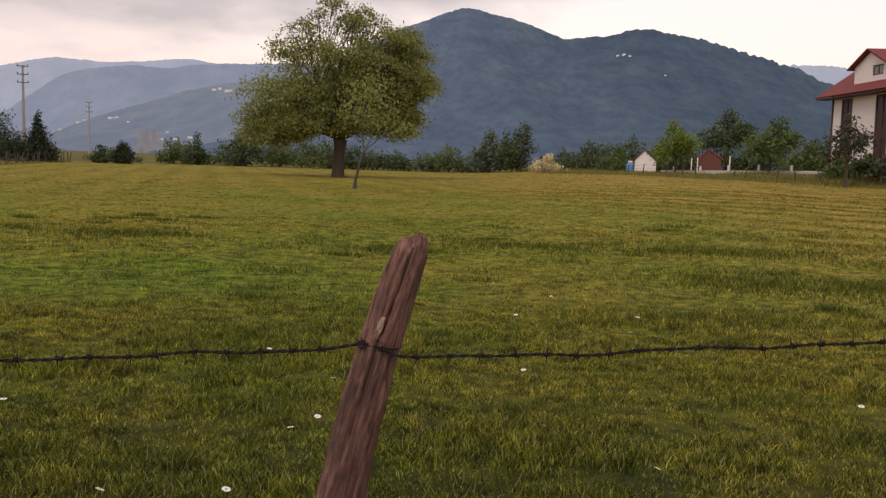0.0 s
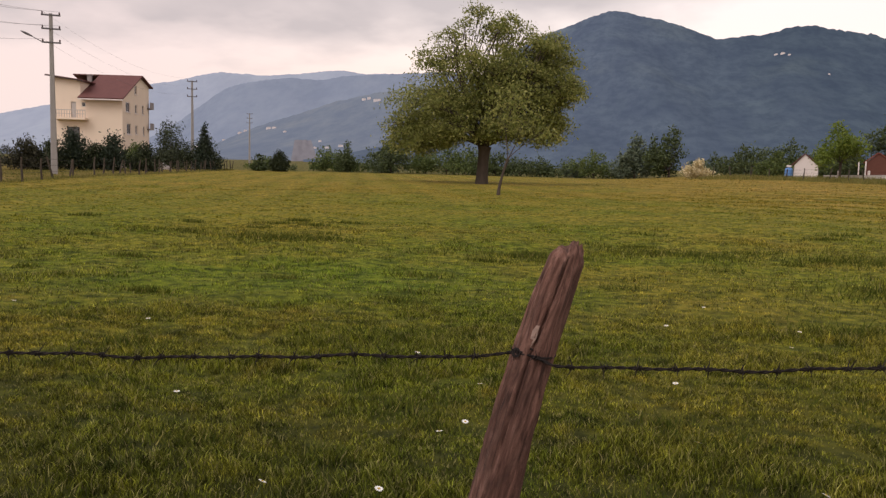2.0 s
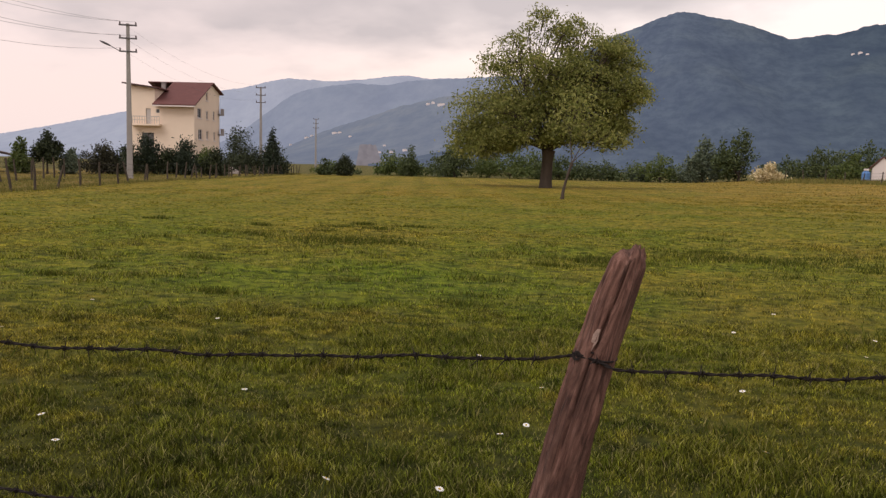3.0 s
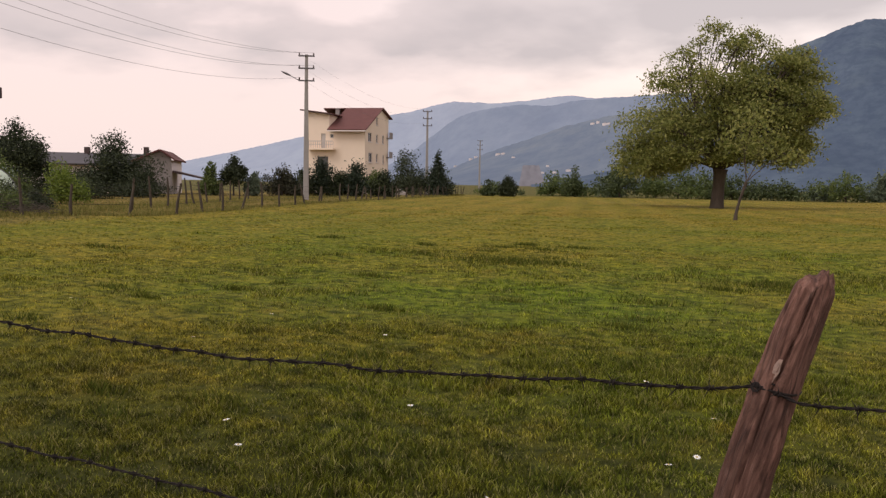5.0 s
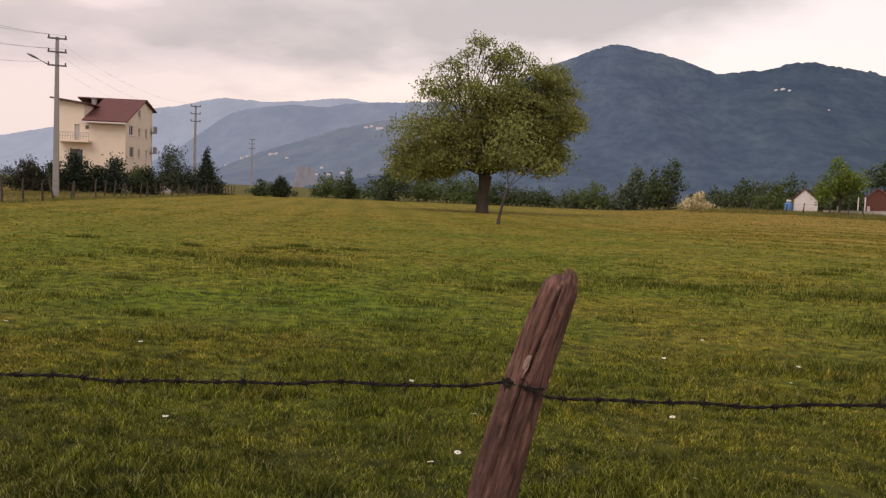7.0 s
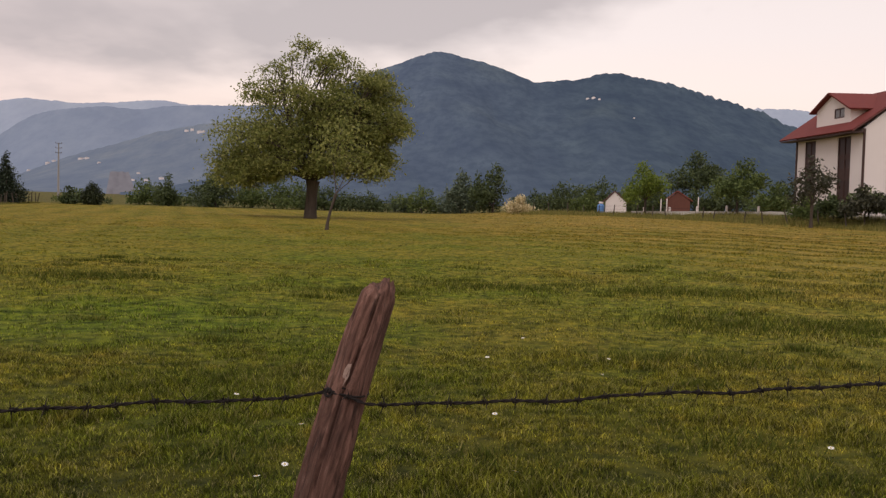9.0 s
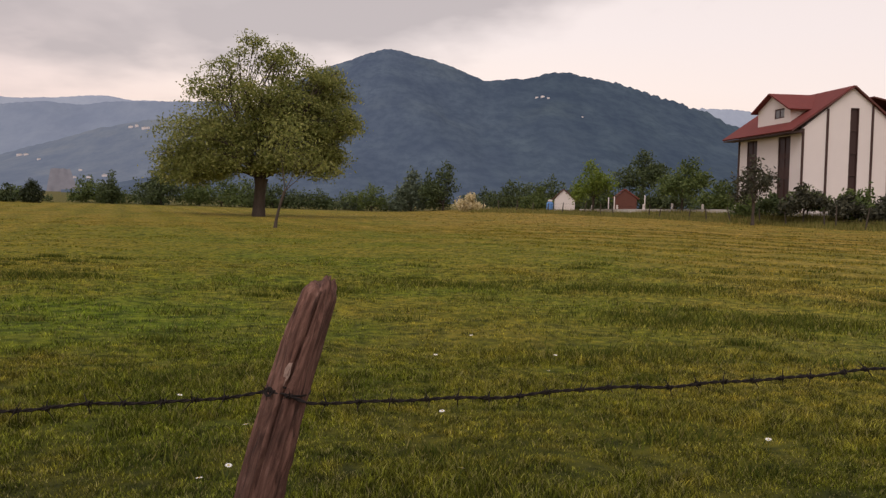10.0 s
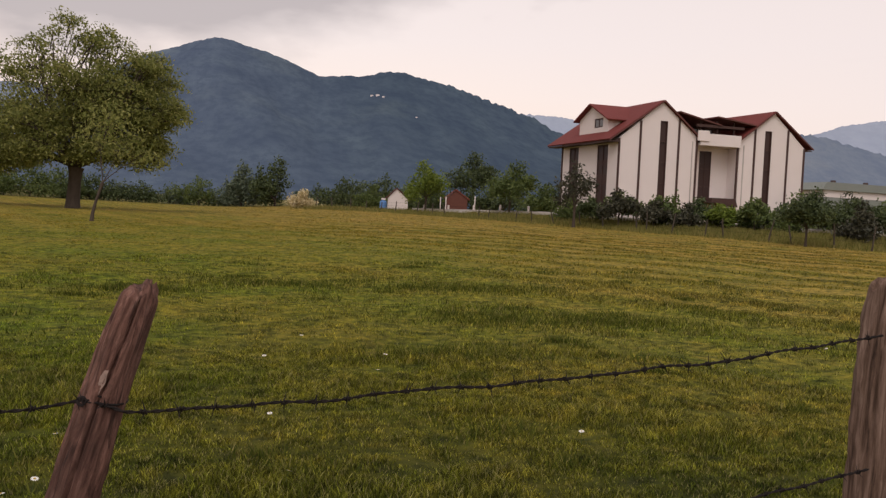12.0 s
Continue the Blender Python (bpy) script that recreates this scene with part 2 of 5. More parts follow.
LEAF_WALNUT = leafage("walnut_leaves", (0.125, 0.146, 0.038), (0.268, 0.286, 0.076), (0.51, 0.475, 0.168), 0.55)
# lightened, with haze over the far hedge put into the leaf colour
LEAF_DARK = leafage("dark_leaves", (0.040, 0.058, 0.022), (0.075, 0.100, 0.036), (0.12, 0.145, 0.052), 0.25)
LEAF_DEEP = leafage("deep_green_leaves", (0.016, 0.024, 0.010), (0.034, 0.046, 0.018), (0.075, 0.088, 0.034), 0.12)
LEAF_MID = leafage("green_leaves", (0.060, 0.088, 0.024), (0.110, 0.145, 0.040), (0.18, 0.21, 0.06), 0.3)
LEAF_BRIGHT = leafage("fresh_leaves", (0.10, 0.145, 0.020), (0.17, 0.225, 0.034), (0.26, 0.30, 0.06), 0.35)
LEAF_PURPLE = leafage("plum_leaves", (0.032, 0.034, 0.020), (0.058, 0.056, 0.034), (0.11, 0.105, 0.062), 0.2)
# grey-green leaves, used in the far hedge as painted haze
LEAF_GREY = leafage("grey_green_leaves", (0.085, 0.115, 0.075), (0.14, 0.17, 0.11), (0.19, 0.22, 0.14), 0.3)
LEAF_PINE = leafage("pine_needles", (0.012, 0.022, 0.012), (0.024, 0.036, 0.018), (0.04, 0.055, 0.026), 0.1)
BLOSSOM = leafage("cream_blossom", (0.34, 0.28, 0.13), (0.80, 0.66, 0.40), (0.96, 0.87, 0.64), 0.3)
mb = Mat("bark", 0.9)
BARK = mb.color(mb.mix(mb.noise(6, 5, 0.6, (1, 1, 0.25)), (0.030, 0.022, 0.018), (0.105, 0.080, 0.062))).bump(mb.noise(14, 5, 0.6, (1, 1, 0.2)), 0.05, 1).m

mw = Mat("weathered_wood", 0.85, 0, 0.25)
grain = mw.noise(30, 7, 0.74, (1, 1, 0.16), 1.4)
fibre = mw.noise(90, 4, 0.6, (1, 1, 0.035))
blot = mw.noise(11, 5, 0.7, (1, 1, 0.6), 0.8)
wc = mw.ramp(grain, [(0.27, (0.055, 0.029, 0.023)), (0.43, (0.190, 0.090, 0.066)), (0.57, (0.345, 0.178, 0.132)), (0.74, (0.56, 0.35, 0.285))])
wx, wy, wz = mw.xyz()
# greyer and darker towards the foot
low_grey = mw.ramp(mw.math("ADD", wz, mw.math("MULTIPLY", blot, 0.5)), [(1.12, 1), (1.42, 0)])
worn = mw.noise(6.0, 4, 0.6, (1, 1, 0.22), 0.9)
wc = mw.mix(1.0, wc, mw.ramp(worn, [(0.32, (0.50, 0.47, 0.48)), (0.50, 1.0), (0.66, (1.50, 1.46, 1.46))]), "MULTIPLY")
wc = mw.mix(mw.math("MULTIPLY", low_grey, 0.58), wc, mw.mix(1.0, wc, (0.36, 0.38, 0.42), "MULTIPLY"))
rot = mw.ramp(mw.math("ADD", wz, mw.math("MULTIPLY", blot, 0.16)), [(1.475, 0), (1.515, 1)])
wc = mw.mix(mw.math("MULTIPLY", rot, 0.75), wc, (0.045, 0.026, 0.022))
wc = mw.mix(mw.math("MULTIPLY", mw.ramp(blot, [(0.48, 0), (0.68, 1)]), 0.7), wc, (0.060, 0.034, 0.026))
check = mw.math("ABSOLUTE", mw.math("SUBTRACT", mw.noise(15, 3, 0.5, (1, 1, 0.05), 0.6), 0.5))
wc = mw.mix(mw.math("MULTIPLY", mw.ramp(check, [(0.0, 1), (0.016, 0)]), 0.7), wc, (0.016, 0.009, 0.008))
wc = mw.mix(mw.math("MULTIPLY", fibre, 0.5), wc, mw.mix(1.0, wc, (0.6, 0.6, 0.62), "MULTIPLY"))
WOOD = mw.color(wc).bump(mw.math("ADD", grain, fibre), 0.006, 0.9).m
mk = Mat("grey_weathered_wood", 0.9, 0, 0.2)
kg = mk.noise(38, 7, 0.72, (1, 1, 0.06), 0.5)
kc = mk.ramp(kg, [(0.30, (0.022, 0.014, 0.011)), (0.45, (0.115, 0.070, 0.050)), (0.60, (0.21, 0.140, 0.108)), (0.78, (0.36, 0.27, 0.215))])
WOOD_OLD = mk.color(kc).bump(kg, 0.006, 0.9).m
WOOD_PALE = plain("bared_wood", (0.34, 0.235, 0.195), 0.6, 70, 0.8)
WOOD_GREY = plain("grey_fence_wood", (0.072, 0.057, 0.044), 0.35, 6, 0.9)
WIRE = plain("rusty_wire", (0.020, 0.014, 0.013), 0.5, 60, 0.7, 0.2)
CABLE = plain("black_cable", (0.16, 0.15, 0.16), 0.1, 5, 0.7)
CONCRETE = plain("pole_concrete", (0.30, 0.28, 0.27), 0.2, 2, 0.9)
STEEL = plain("galvanised_steel", (0.16, 0.15, 0.16), 0.2, 6, 0.55, 0.6)
WHITE = plain("white_render", (0.72, 0.645, 0.63), 0.06, 0.6, 0.9)
CREAM = plain("cream_render", (0.78, 0.64, 0.52), 0.07, 0.5, 0.9)
GREYWALL = plain("grey_render", (0.27, 0.24, 0.235), 0.12, 0.8, 0.9)
PALECONC = plain("pale_concrete", (0.48, 0.44, 0.42), 0.2, 1.2, 0.9)
OLDCONC = plain("stained_concrete", (0.34, 0.30, 0.28), 0.35, 1.6, 0.95, 0, 0.01)
TARP = plain("pale_green_plastic", (0.50, 0.58, 0.46), 0.12, 2.0, 0.45)
BROWN = plain("brown_painted_wood", (0.062, 0.032, 0.028), 0.25, 4, 0.6)
FASCIA = plain("dark_fascia", (0.075, 0.050, 0.048), 0.2, 4, 0.7)
QUARRY = plain("quarry_face", (0.185, 0.182, 0.205), 0.22, 0.06, 1.0, 0, 0.5, 0.0)
GREENROOF = plain("grey_green_metal_sheet", (0.21, 0.225, 0.205), 0.12, 0.3, 0.7)
DARKTIMBER = plain("dark_timber", (0.10, 0.060, 0.050), 0.3, 4, 0.8)


def tiles(name, a, b):
    m = Mat(name, 0.75)
    x, y, z = m.xyz()
    rows = m.math("FRACT", m.math("MULTIPLY", z, 4.4))
    col = m.mix(m.noise(1.2, 5), a, b)
    col = m.mix(m.math("MULTIPLY", m.noise(9, 3), 0.5), col, a)
    return m.color(col).bump(rows, 0.05, 0.7).m


RED_TILE = tiles("red_roof_tiles", (0.125, 0.026, 0.023), (0.215, 0.044, 0.037))
HUT_TILE = tiles("orange_red_tiles", (0.20, 0.055, 0.038), (0.32, 0.095, 0.065))
MAROON_TILE = tiles("maroon_roof_tiles", (0.105, 0.040, 0.038), (0.17, 0.070, 0.062))
GREY_TILE = tiles("slate_grey_roof", (0.070, 0.064, 0.072), (0.12, 0.110, 0.118))
glass = Mat("window_glass", 0.08, 0, 0.8)
GLASS = glass.color((0.03, 0.035, 0.04)).m
bg_ = Mat("brown_tinted_glass", 0.35, 0, 0.2)
GLASS_BROWN = bg_.color((0.050, 0.028, 0.025)).m
PETAL = plain("white_petals", (0.82, 0.80, 0.76), 0.05, 90, 0.7)
YOLK = plain("yellow_florets", (0.6, 0.4, 0.05), 0.1, 90, 0.7)
STEM = plain("green_stem", (0.07, 0.12, 0.03), 0.2, 60, 0.7)
BLUE = plain("blue_plastic", (0.10, 0.22, 0.48), 0.1, 3, 0.5)
REDWOOD = plain("red_brown_boards", (0.13, 0.050, 0.038), 0.2, 3, 0.8)


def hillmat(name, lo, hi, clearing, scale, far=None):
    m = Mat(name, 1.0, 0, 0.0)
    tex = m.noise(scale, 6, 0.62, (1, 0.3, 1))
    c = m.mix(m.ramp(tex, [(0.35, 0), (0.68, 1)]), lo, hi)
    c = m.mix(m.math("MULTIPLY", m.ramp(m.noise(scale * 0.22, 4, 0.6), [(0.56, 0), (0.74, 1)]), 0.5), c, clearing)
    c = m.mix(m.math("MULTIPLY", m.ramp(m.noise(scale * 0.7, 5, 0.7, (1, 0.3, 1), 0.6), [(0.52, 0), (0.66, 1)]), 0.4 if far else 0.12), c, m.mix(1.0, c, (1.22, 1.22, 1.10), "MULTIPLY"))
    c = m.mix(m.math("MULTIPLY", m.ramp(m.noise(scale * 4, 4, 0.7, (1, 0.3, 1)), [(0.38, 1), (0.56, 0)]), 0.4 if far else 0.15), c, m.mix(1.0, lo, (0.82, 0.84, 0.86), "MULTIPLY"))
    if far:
        # painted haze, bluer towards the valley head; darker, greener woods on the near shoulder
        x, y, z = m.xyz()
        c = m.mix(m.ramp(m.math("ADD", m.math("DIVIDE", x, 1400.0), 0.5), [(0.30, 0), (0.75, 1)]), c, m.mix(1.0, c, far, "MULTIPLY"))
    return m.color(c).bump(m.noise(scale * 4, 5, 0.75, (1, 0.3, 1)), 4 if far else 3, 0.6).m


# farther ranges are mixed paler and bluer, haze put into the base colour
HILL_NEAR = hillmat("hazed_wooded_slope", (0.077, 0.102, 0.153), (0.110, 0.142, 0.192), (0.146, 0.178, 0.200), 0.012, (0.66, 0.71, 0.70))
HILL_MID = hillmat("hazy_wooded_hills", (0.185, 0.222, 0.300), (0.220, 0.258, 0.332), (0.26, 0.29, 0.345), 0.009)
HILL_FAR = hillmat("far_hazed_ridge", (0.29, 0.33, 0.42), (0.325, 0.365, 0.45), (0.37, 0.40, 0.47), 0.006)
HILL_LOW = hillmat("hazed_valley_slope", (0.135, 0.166, 0.226), (0.170, 0.202, 0.252), (0.23, 0.25, 0.265), 0.02)


# ---- building tools ----
def link_mesh(name, me, mat, parent=None, label=""):
    me.materials.append(mat)
    ob = new(name, me)
    if parent:
        ob.parent = parent
    if label:
        ob["label"] = label
    return ob


def part(name, bm, mat, parent=None, label="", smooth=False):
    me = bpy.data.meshes.new(name)
    bmesh.ops.recalc_face_normals(bm, faces=bm.faces)
    bm.to_mesh(me)
    bm.free()
    if smooth:
        me.polygons.foreach_set("use_smooth", [True] * len(me.polygons))
    return link_mesh(name, me, mat, parent, label)


def raw(name, verts, faces, mat, parent=None, label="", smooth=False):
    """A mesh from arrays; faces is an array (n, 3) or (n, 4)."""
    me = bpy.data.meshes.new(name)
    verts, faces = np.asarray(verts, dtype=np.float32), np.asarray(faces, dtype=np.int32)
    k = faces.shape[1]
    me.vertices.add(len(verts))
    me.vertices.foreach_set("co", verts.ravel())
    me.loops.add(faces.size)
    me.loops.foreach_set("vertex_index", faces.ravel())
    me.polygons.add(len(faces))
    me.polygons.foreach_set("loop_start", np.arange(len(faces), dtype=np.int32) * k)
    me.polygons.foreach_set("use_smooth", np.full(len(faces), smooth))
    me.update(calc_edges=True)
    me.validate()
    return link_mesh(name, me, mat, parent, label)


def box(bm, x0, x1, y0, y1, z0, z1, bevel=0.0):
    made = bmesh.ops.create_cube(bm, size=1.0)["verts"]
    for v in made:
        v.co = Vector((x0 + (v.co.x + 0.5) * (x1 - x0), y0 + (v.co.y + 0.5) * (y1 - y0), z0 + (v.co.z + 0.5) * (z1 - z0)))
    if bevel:
        bmesh.ops.bevel(bm, geom=[e for e in bm.edges if e.verts[0] in made], offset=bevel, segments=1, affect="EDGES")
    return bm


def boxes(*dims, bevel=0.0):
    bm = bmesh.new()
    for d in dims:
        box(bm, *d, bevel=bevel)
    return bm


def prism(bm, outline, y0, y1):
    """Extrudes an outline in x, z from y0 to y1."""
    a = [bm.verts.new((x, y0, z)) for x, z in outline]
    b = [bm.verts.new((x, y1, z)) for x, z in outline]
    bm.faces.new(a)
    bm.faces.new(b[::-1])
    for i in range(len(a)):
        j = (i + 1) % len(a)
        bm.faces.new((a[i], b[i], b[j], a[j]))
    return bm


def tube_arrays(pts, radii, sides=6):
    """Rings along a line of points: verts and quads."""
    pts = np.asarray(pts, float)
    n = len(pts)
    way = np.gradient(pts, axis=0)
    way /= np.linalg.norm(way, axis=1)[:, None] + 1e-9
    ref = np.array((0.0, 0, 1)) if abs(way[0][2]) < 0.9 else np.array((1.0, 0, 0))
    u = np.cross(way, ref)
    u /= np.linalg.norm(u, axis=1)[:, None] + 1e-9
    v = np.cross(way, u)
    a = np.arange(sides) * 2 * np.pi / sides
    ring = u[:, None, :] * np.cos(a)[None, :, None] + v[:, None, :] * np.sin(a)[None, :, None]
    verts = (pts[:, None, :] + ring * np.asarray(radii, float)[:, None, None]).reshape(-1, 3)
    i, j = np.meshgrid(np.arange(n - 1), np.arange(sides), indexing="ij")
    jn = (j + 1) % sides
    q = np.stack((i * sides + j, i * sides + jn, (i + 1) * sides + jn, (i + 1) * sides + j), -1).reshape(-1, 4)
    return verts, q


def join(chunks):
    vs, fs, k = [], [], 0
    for v, f in chunks:
        vs.append(v)
        fs.append(f + k)
        k += len(v)
    return np.concatenate(vs), np.concatenate(fs)


def smooth01(a, b, x):
    x = np.clip((np.asarray(x, float) - a) / (b - a), 0, 1)
    return x * x * (3 - 2 * x)


def value_noise(x, y, seed=0):
    """Smooth noise from 0 to 1 on a lattice of unit cells."""
    def h(i, j):
        n = np.sin(i * 127.1 + j * 311.7 + seed * 74.7) * 43758.5453
        return n - np.floor(n)
    i, j = np.floor(x), np.floor(y)
    fx, fy = x - i, y - j
    fx, fy = fx * fx * (3 - 2 * fx), fy * fy * (3 - 2 * fy)
    return (h(i, j) * (1 - fx) + h(i + 1, j) * fx) * (1 - fy) + (h(i, j + 1) * (1 - fx) + h(i + 1, j + 1) * fx) * fy


def ground_z(x, y):
    """Height of the ground: nearly level, rising gently on one side."""
    x, y = np.asarray(x, float), np.asarray(y, float)
    z = 0.0105 * np.clip(y - 10, 0, 110) * smooth01(-8, 14, x)
    beyond = 0.8 * (x - 13) + 0.6 * (y - 80)
    z = z + 0.6 * smooth01(1, 8, beyond) * smooth01(17, 27, x) * (1 - smooth01(85, 120, y))
    r = np.hypot(x, y)
    near = smooth01(1.0, 6.0, r) * (1 - smooth01(60, 110, r))
    z = z + near * (0.11 * (value_noise(x / 5, y / 5, 3) - 0.5) + 0.085 * (value_noise(x / 1.4, y / 1.4, 4) - 0.5) + 0.045 * (value_noise(x / 0.45, y / 0.45, 5) - 0.5))
    return z - 0.00006 * np.clip(r - 160, 0, 3000)


def gz(x, y):
    return float(ground_z(x, y))


def thing(name, x, y, z=None, turn=0.0):
    ob = new(name)
    ob.matrix_basis = pose(x, y, gz(x, y) if z is None else z, 0, 0, turn)
    return ob


# ---- ground ----
rad = np.concatenate((np.array([0.0]), np.linspace(0.6, 16, 110), np.geomspace(16.3, 130, 110), np.geomspace(140, 4700, 40)))
ang = np.linspace(0, 2 * np.pi, 321)[:-1]
R_, A_ = np.meshgrid(rad, ang, indexing="ij")
X_, Y_ = R_ * np.sin(A_), R_ * np.cos(A_)
gv = np.stack((X_, Y_, ground_z(X_, Y_)), -1).reshape(-1, 3)
i_, j_ = np.meshgrid(np.arange(len(rad) - 1), np.arange(len(ang)), indexing="ij")
jn_ = (j_ + 1) % len(ang)
gq = np.stack((i_ * len(ang) + j_, (i_ + 1) * len(ang) + j_, (i_ + 1) * len(ang) + jn_, i_ * len(ang) + jn_), -1).reshape(-1, 4)
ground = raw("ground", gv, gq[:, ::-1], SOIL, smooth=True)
tagged(ground, "mown green meadow with straw-coloured swaths", "meadow", kind="structure")


# ---- grass ----
def swath(x, y):
    """1 on the ridges of cut hay."""
    s = np.sin(2.3 * (0.66 * x + 0.75 * y + 1.1 * value_noise(x * 0.5, y * 0.5, 8)))
    return smooth01(0.35, 0.85, (s + 1) / 2) * smooth01(0, 22, 2.2 * x + 0.3 * y - 5)


def tuft_map(x, y):
    return smooth01(0.60, 0.85, 0.65 * value_noise(x / 1.1, y / 0.8, 21) + 0.35 * value_noise(x / 0.35, y / 0.35, 22))


TUSSOCKS = ((-1.7, 6.1, 0.75), (0.6, 14.4, 1.1), (4.1, 14.1, 1.3), (3.6, 10.3, 1.2), (-6.5, 13.5, 1.2), (-1.6, 13.0, 0.7), (2.2, 7.8, 0.8), (5.2, 10.6, 1.0))


def grass_band(name, r0, r1, count, height, width, seed, two, mat=GRASS):
    rng = np.random.default_rng(seed)
    r = np.sqrt(rng.uniform(r0 * r0, r1 * r1, count))
    a = rng.uniform(radians(-63), radians(52), count)
    x, y = r * np.sin(a), r * np.cos(a)
    clump = value_noise(x / 0.22, y / 0.22, 11) * 0.6 + value_noise(x / 0.07, y / 0.07, 12) * 0.4
    keep = rng.uniform(0, 1, count) < (-0.10 + 1.75 * clump) * smooth01(r0 * 0.98, r0 * 1.4, r) * (1 - smooth01(r1 * 0.78, r1, r))
    extra = np.zeros(count)
    for tx, ty, tr in TUSSOCKS:
        d2 = ((x - tx) / (1.5 * tr)) ** 2 + ((y - ty) / (0.55 * tr)) ** 2
        extra = np.maximum(extra, np.exp(-2 * d2))
    x, y, clump, extra = x[keep], y[keep], clump[keep], extra[keep]
    n = len(x)
    h = height * (0.35 + 0.75 * clump + 0.9 * tuft_map(x, y) + 0.7 * extra + (0.9 if two else 1.3) * swath(x, y)) * rng.uniform(0.55, 1.35, n)
    face = rng.uniform(0, 2 * np.pi, n)
    lean_a = rng.uniform(0, 2 * np.pi, n)
    lean = rng.uniform(0.15, 0.95, n) * h
    w = width * rng.uniform(0.6, 1.4, n)
    base = np.stack((x, y, ground_z(x, y) - 0.01), -1)
    side = np.stack((np.cos(face), np.sin(face), np.zeros(n)), -1) * w[:, None] / 2
    bend = np.stack((np.cos(lean_a) * lean, np.sin(lean_a) * lean, np.zeros(n)), -1)
    up_ = np.zeros((n, 3))
    up_[:, 2] = h
    if two:
        mid = base + up_ * 0.6 + bend * 0.35
        v = np.stack((base - side, base + side, mid - side * 0.75, mid + side * 0.75, base + up_ * 0.95 + bend), 1).reshape(-1, 3)
        f = (np.array([[0, 1, 3], [0, 3, 2], [2, 3, 4]])[None] + 5 * np.arange(n)[:, None, None]).reshape(-1, 3)
    else:
        v = np.stack((base - side, base + side, base + up_ + bend), 1).reshape(-1, 3)
        f = np.arange(3 * n).reshape(-1, 3)
    ob = raw(name, v, f, mat)
    return tagged(ob, "short tufted meadow grass with dry stalks", "grass", kind="stuff")


grass_band("meadow_grass", 1.3, 8.8, 860000, 0.043, 0.0052, 1, True)
grass_band("meadow_grass", 5.8, 21.0, 480000, 0.040, 0.012, 2, False)
grass_band("meadow_grass", 15.0, 52.0, 330000, 0.032, 0.032, 3, False, GRASS_FAR)
grass_band("meadow_grass", 38.0, 114.0, 120000, 0.030, 0.080, 4, False, GRASS_FAR)


def rough_grass(name, line, half, count, height, width, seed):
    """A strip of long uncut grass along a line of points."""
    rng = np.random.default_rng(seed)
    line = np.asarray(line, float)
    s = rng.uniform(0, len(line) - 1, count)
    k = np.minimum(s.astype(int), len(line) - 2)
    f = (s - k)[:, None]
    p = line[k] * (1 - f) + line[k + 1] * f + rng.normal(0, half, (count, 2))
    h = height * rng.uniform(0.4, 1.3, count) * (0.4 + 1.1 * value_noise(p[:, 0] / 1.3, p[:, 1] / 1.3, seed))
    a, b = rng.uniform(0, 6.28, count), rng.uniform(0, 6.28, count)
    base = np.column_stack((p, ground_z(p[:, 0], p[:, 1]) - 0.01))
    side = np.column_stack((np.cos(a), np.sin(a), 0 * a)) * (width * rng.uniform(0.6, 1.4, count))[:, None] / 2
    tip = base + np.column_stack((np.cos(b) * h * 0.4, np.sin(b) * h * 0.4, h))
    v = np.stack((base - side, base + side, tip), 1).reshape(-1, 3)
    ob = raw(name, v, np.arange(3 * count).reshape(-1, 3), ROUGH_GRASS)
    return tagged(ob, "long uncut olive-brown grass along the fence", "grass", kind="stuff")


def tussocks(name, spots, seed):
    """Dark taller clumps of grass, each an uneven oval."""
    rng = np.random.default_rng(seed)
    chunks = []
    for x, y, r, dens in spots:
        n = int(dens)
        p = rng.normal(0, 0.5, (n, 2)) * np.array((1.5, 0.6)) * r + np.array((x, y))
        d = math.hypot(x, y)
        w = 0.006 + 0.0011 * d
        h = rng.uniform(0.04, 0.13, n) * (0.8 + 0.3 * r)
        a, b = rng.uniform(0, 6.28, n), rng.uniform(0, 6.28, n)
        base = np.column_stack((p, ground_z(p[:, 0], p[:, 1]) - 0.01))
        side = np.column_stack((np.cos(a), np.sin(a), 0 * a)) * w / 2
        tip = base + np.column_stack((np.cos(b) * h * 0.6, np.sin(b) * h * 0.6, h))
        chunks.append((np.stack((base - side, base + side, tip), 1).reshape(-1, 3), np.arange(3 * n).reshape(-1, 3)))
    v, f = join(chunks)
    return tagged(raw(name, v, f, TUSSOCK), "dark green tussocks of longer grass", "grass", kind="stuff")


rngt = random.Random(31)
clumps = [(x, y, r * 0.85, 900) for x, y, r in TUSSOCKS]
for k in range(105):
    r_, a_ = 3.2 + 18 * rngt.random() ** 1.1, radians(rngt.uniform(-60, 50))
    clumps.append((r_ * math.sin(a_), r_ * math.cos(a_), rngt.uniform(0.08, 0.30) * (1 + r_ / 22), int(rngt.uniform(60, 220))))
tussocks("tussock_grass", clumps, 61)

rough_grass("verge_grass", [(7, 92), (18, 79), (30.6, 63.5), (36, 55), (42, 44)], 1.5, 26000, 0.38, 0.05, 51)
rough_grass("verge_grass", [(12, 90), (22, 77), (32, 66), (40, 56), (46, 46)], 2.0, 26000, 0.42, 0.05, 54)
rough_grass("verge_grass", [(-31, 12), (-26.4, 21.8), (-31, 33), (-38, 51.5), (-45, 73), (-53, 96)], 0.40, 20000, 0.17, 0.03, 52)
rough_grass("verge_grass", [(-30, 16), (-36, 30), (-46, 52), (-56, 80)], 2.4, 24000, 0.13, 0.04, 53)


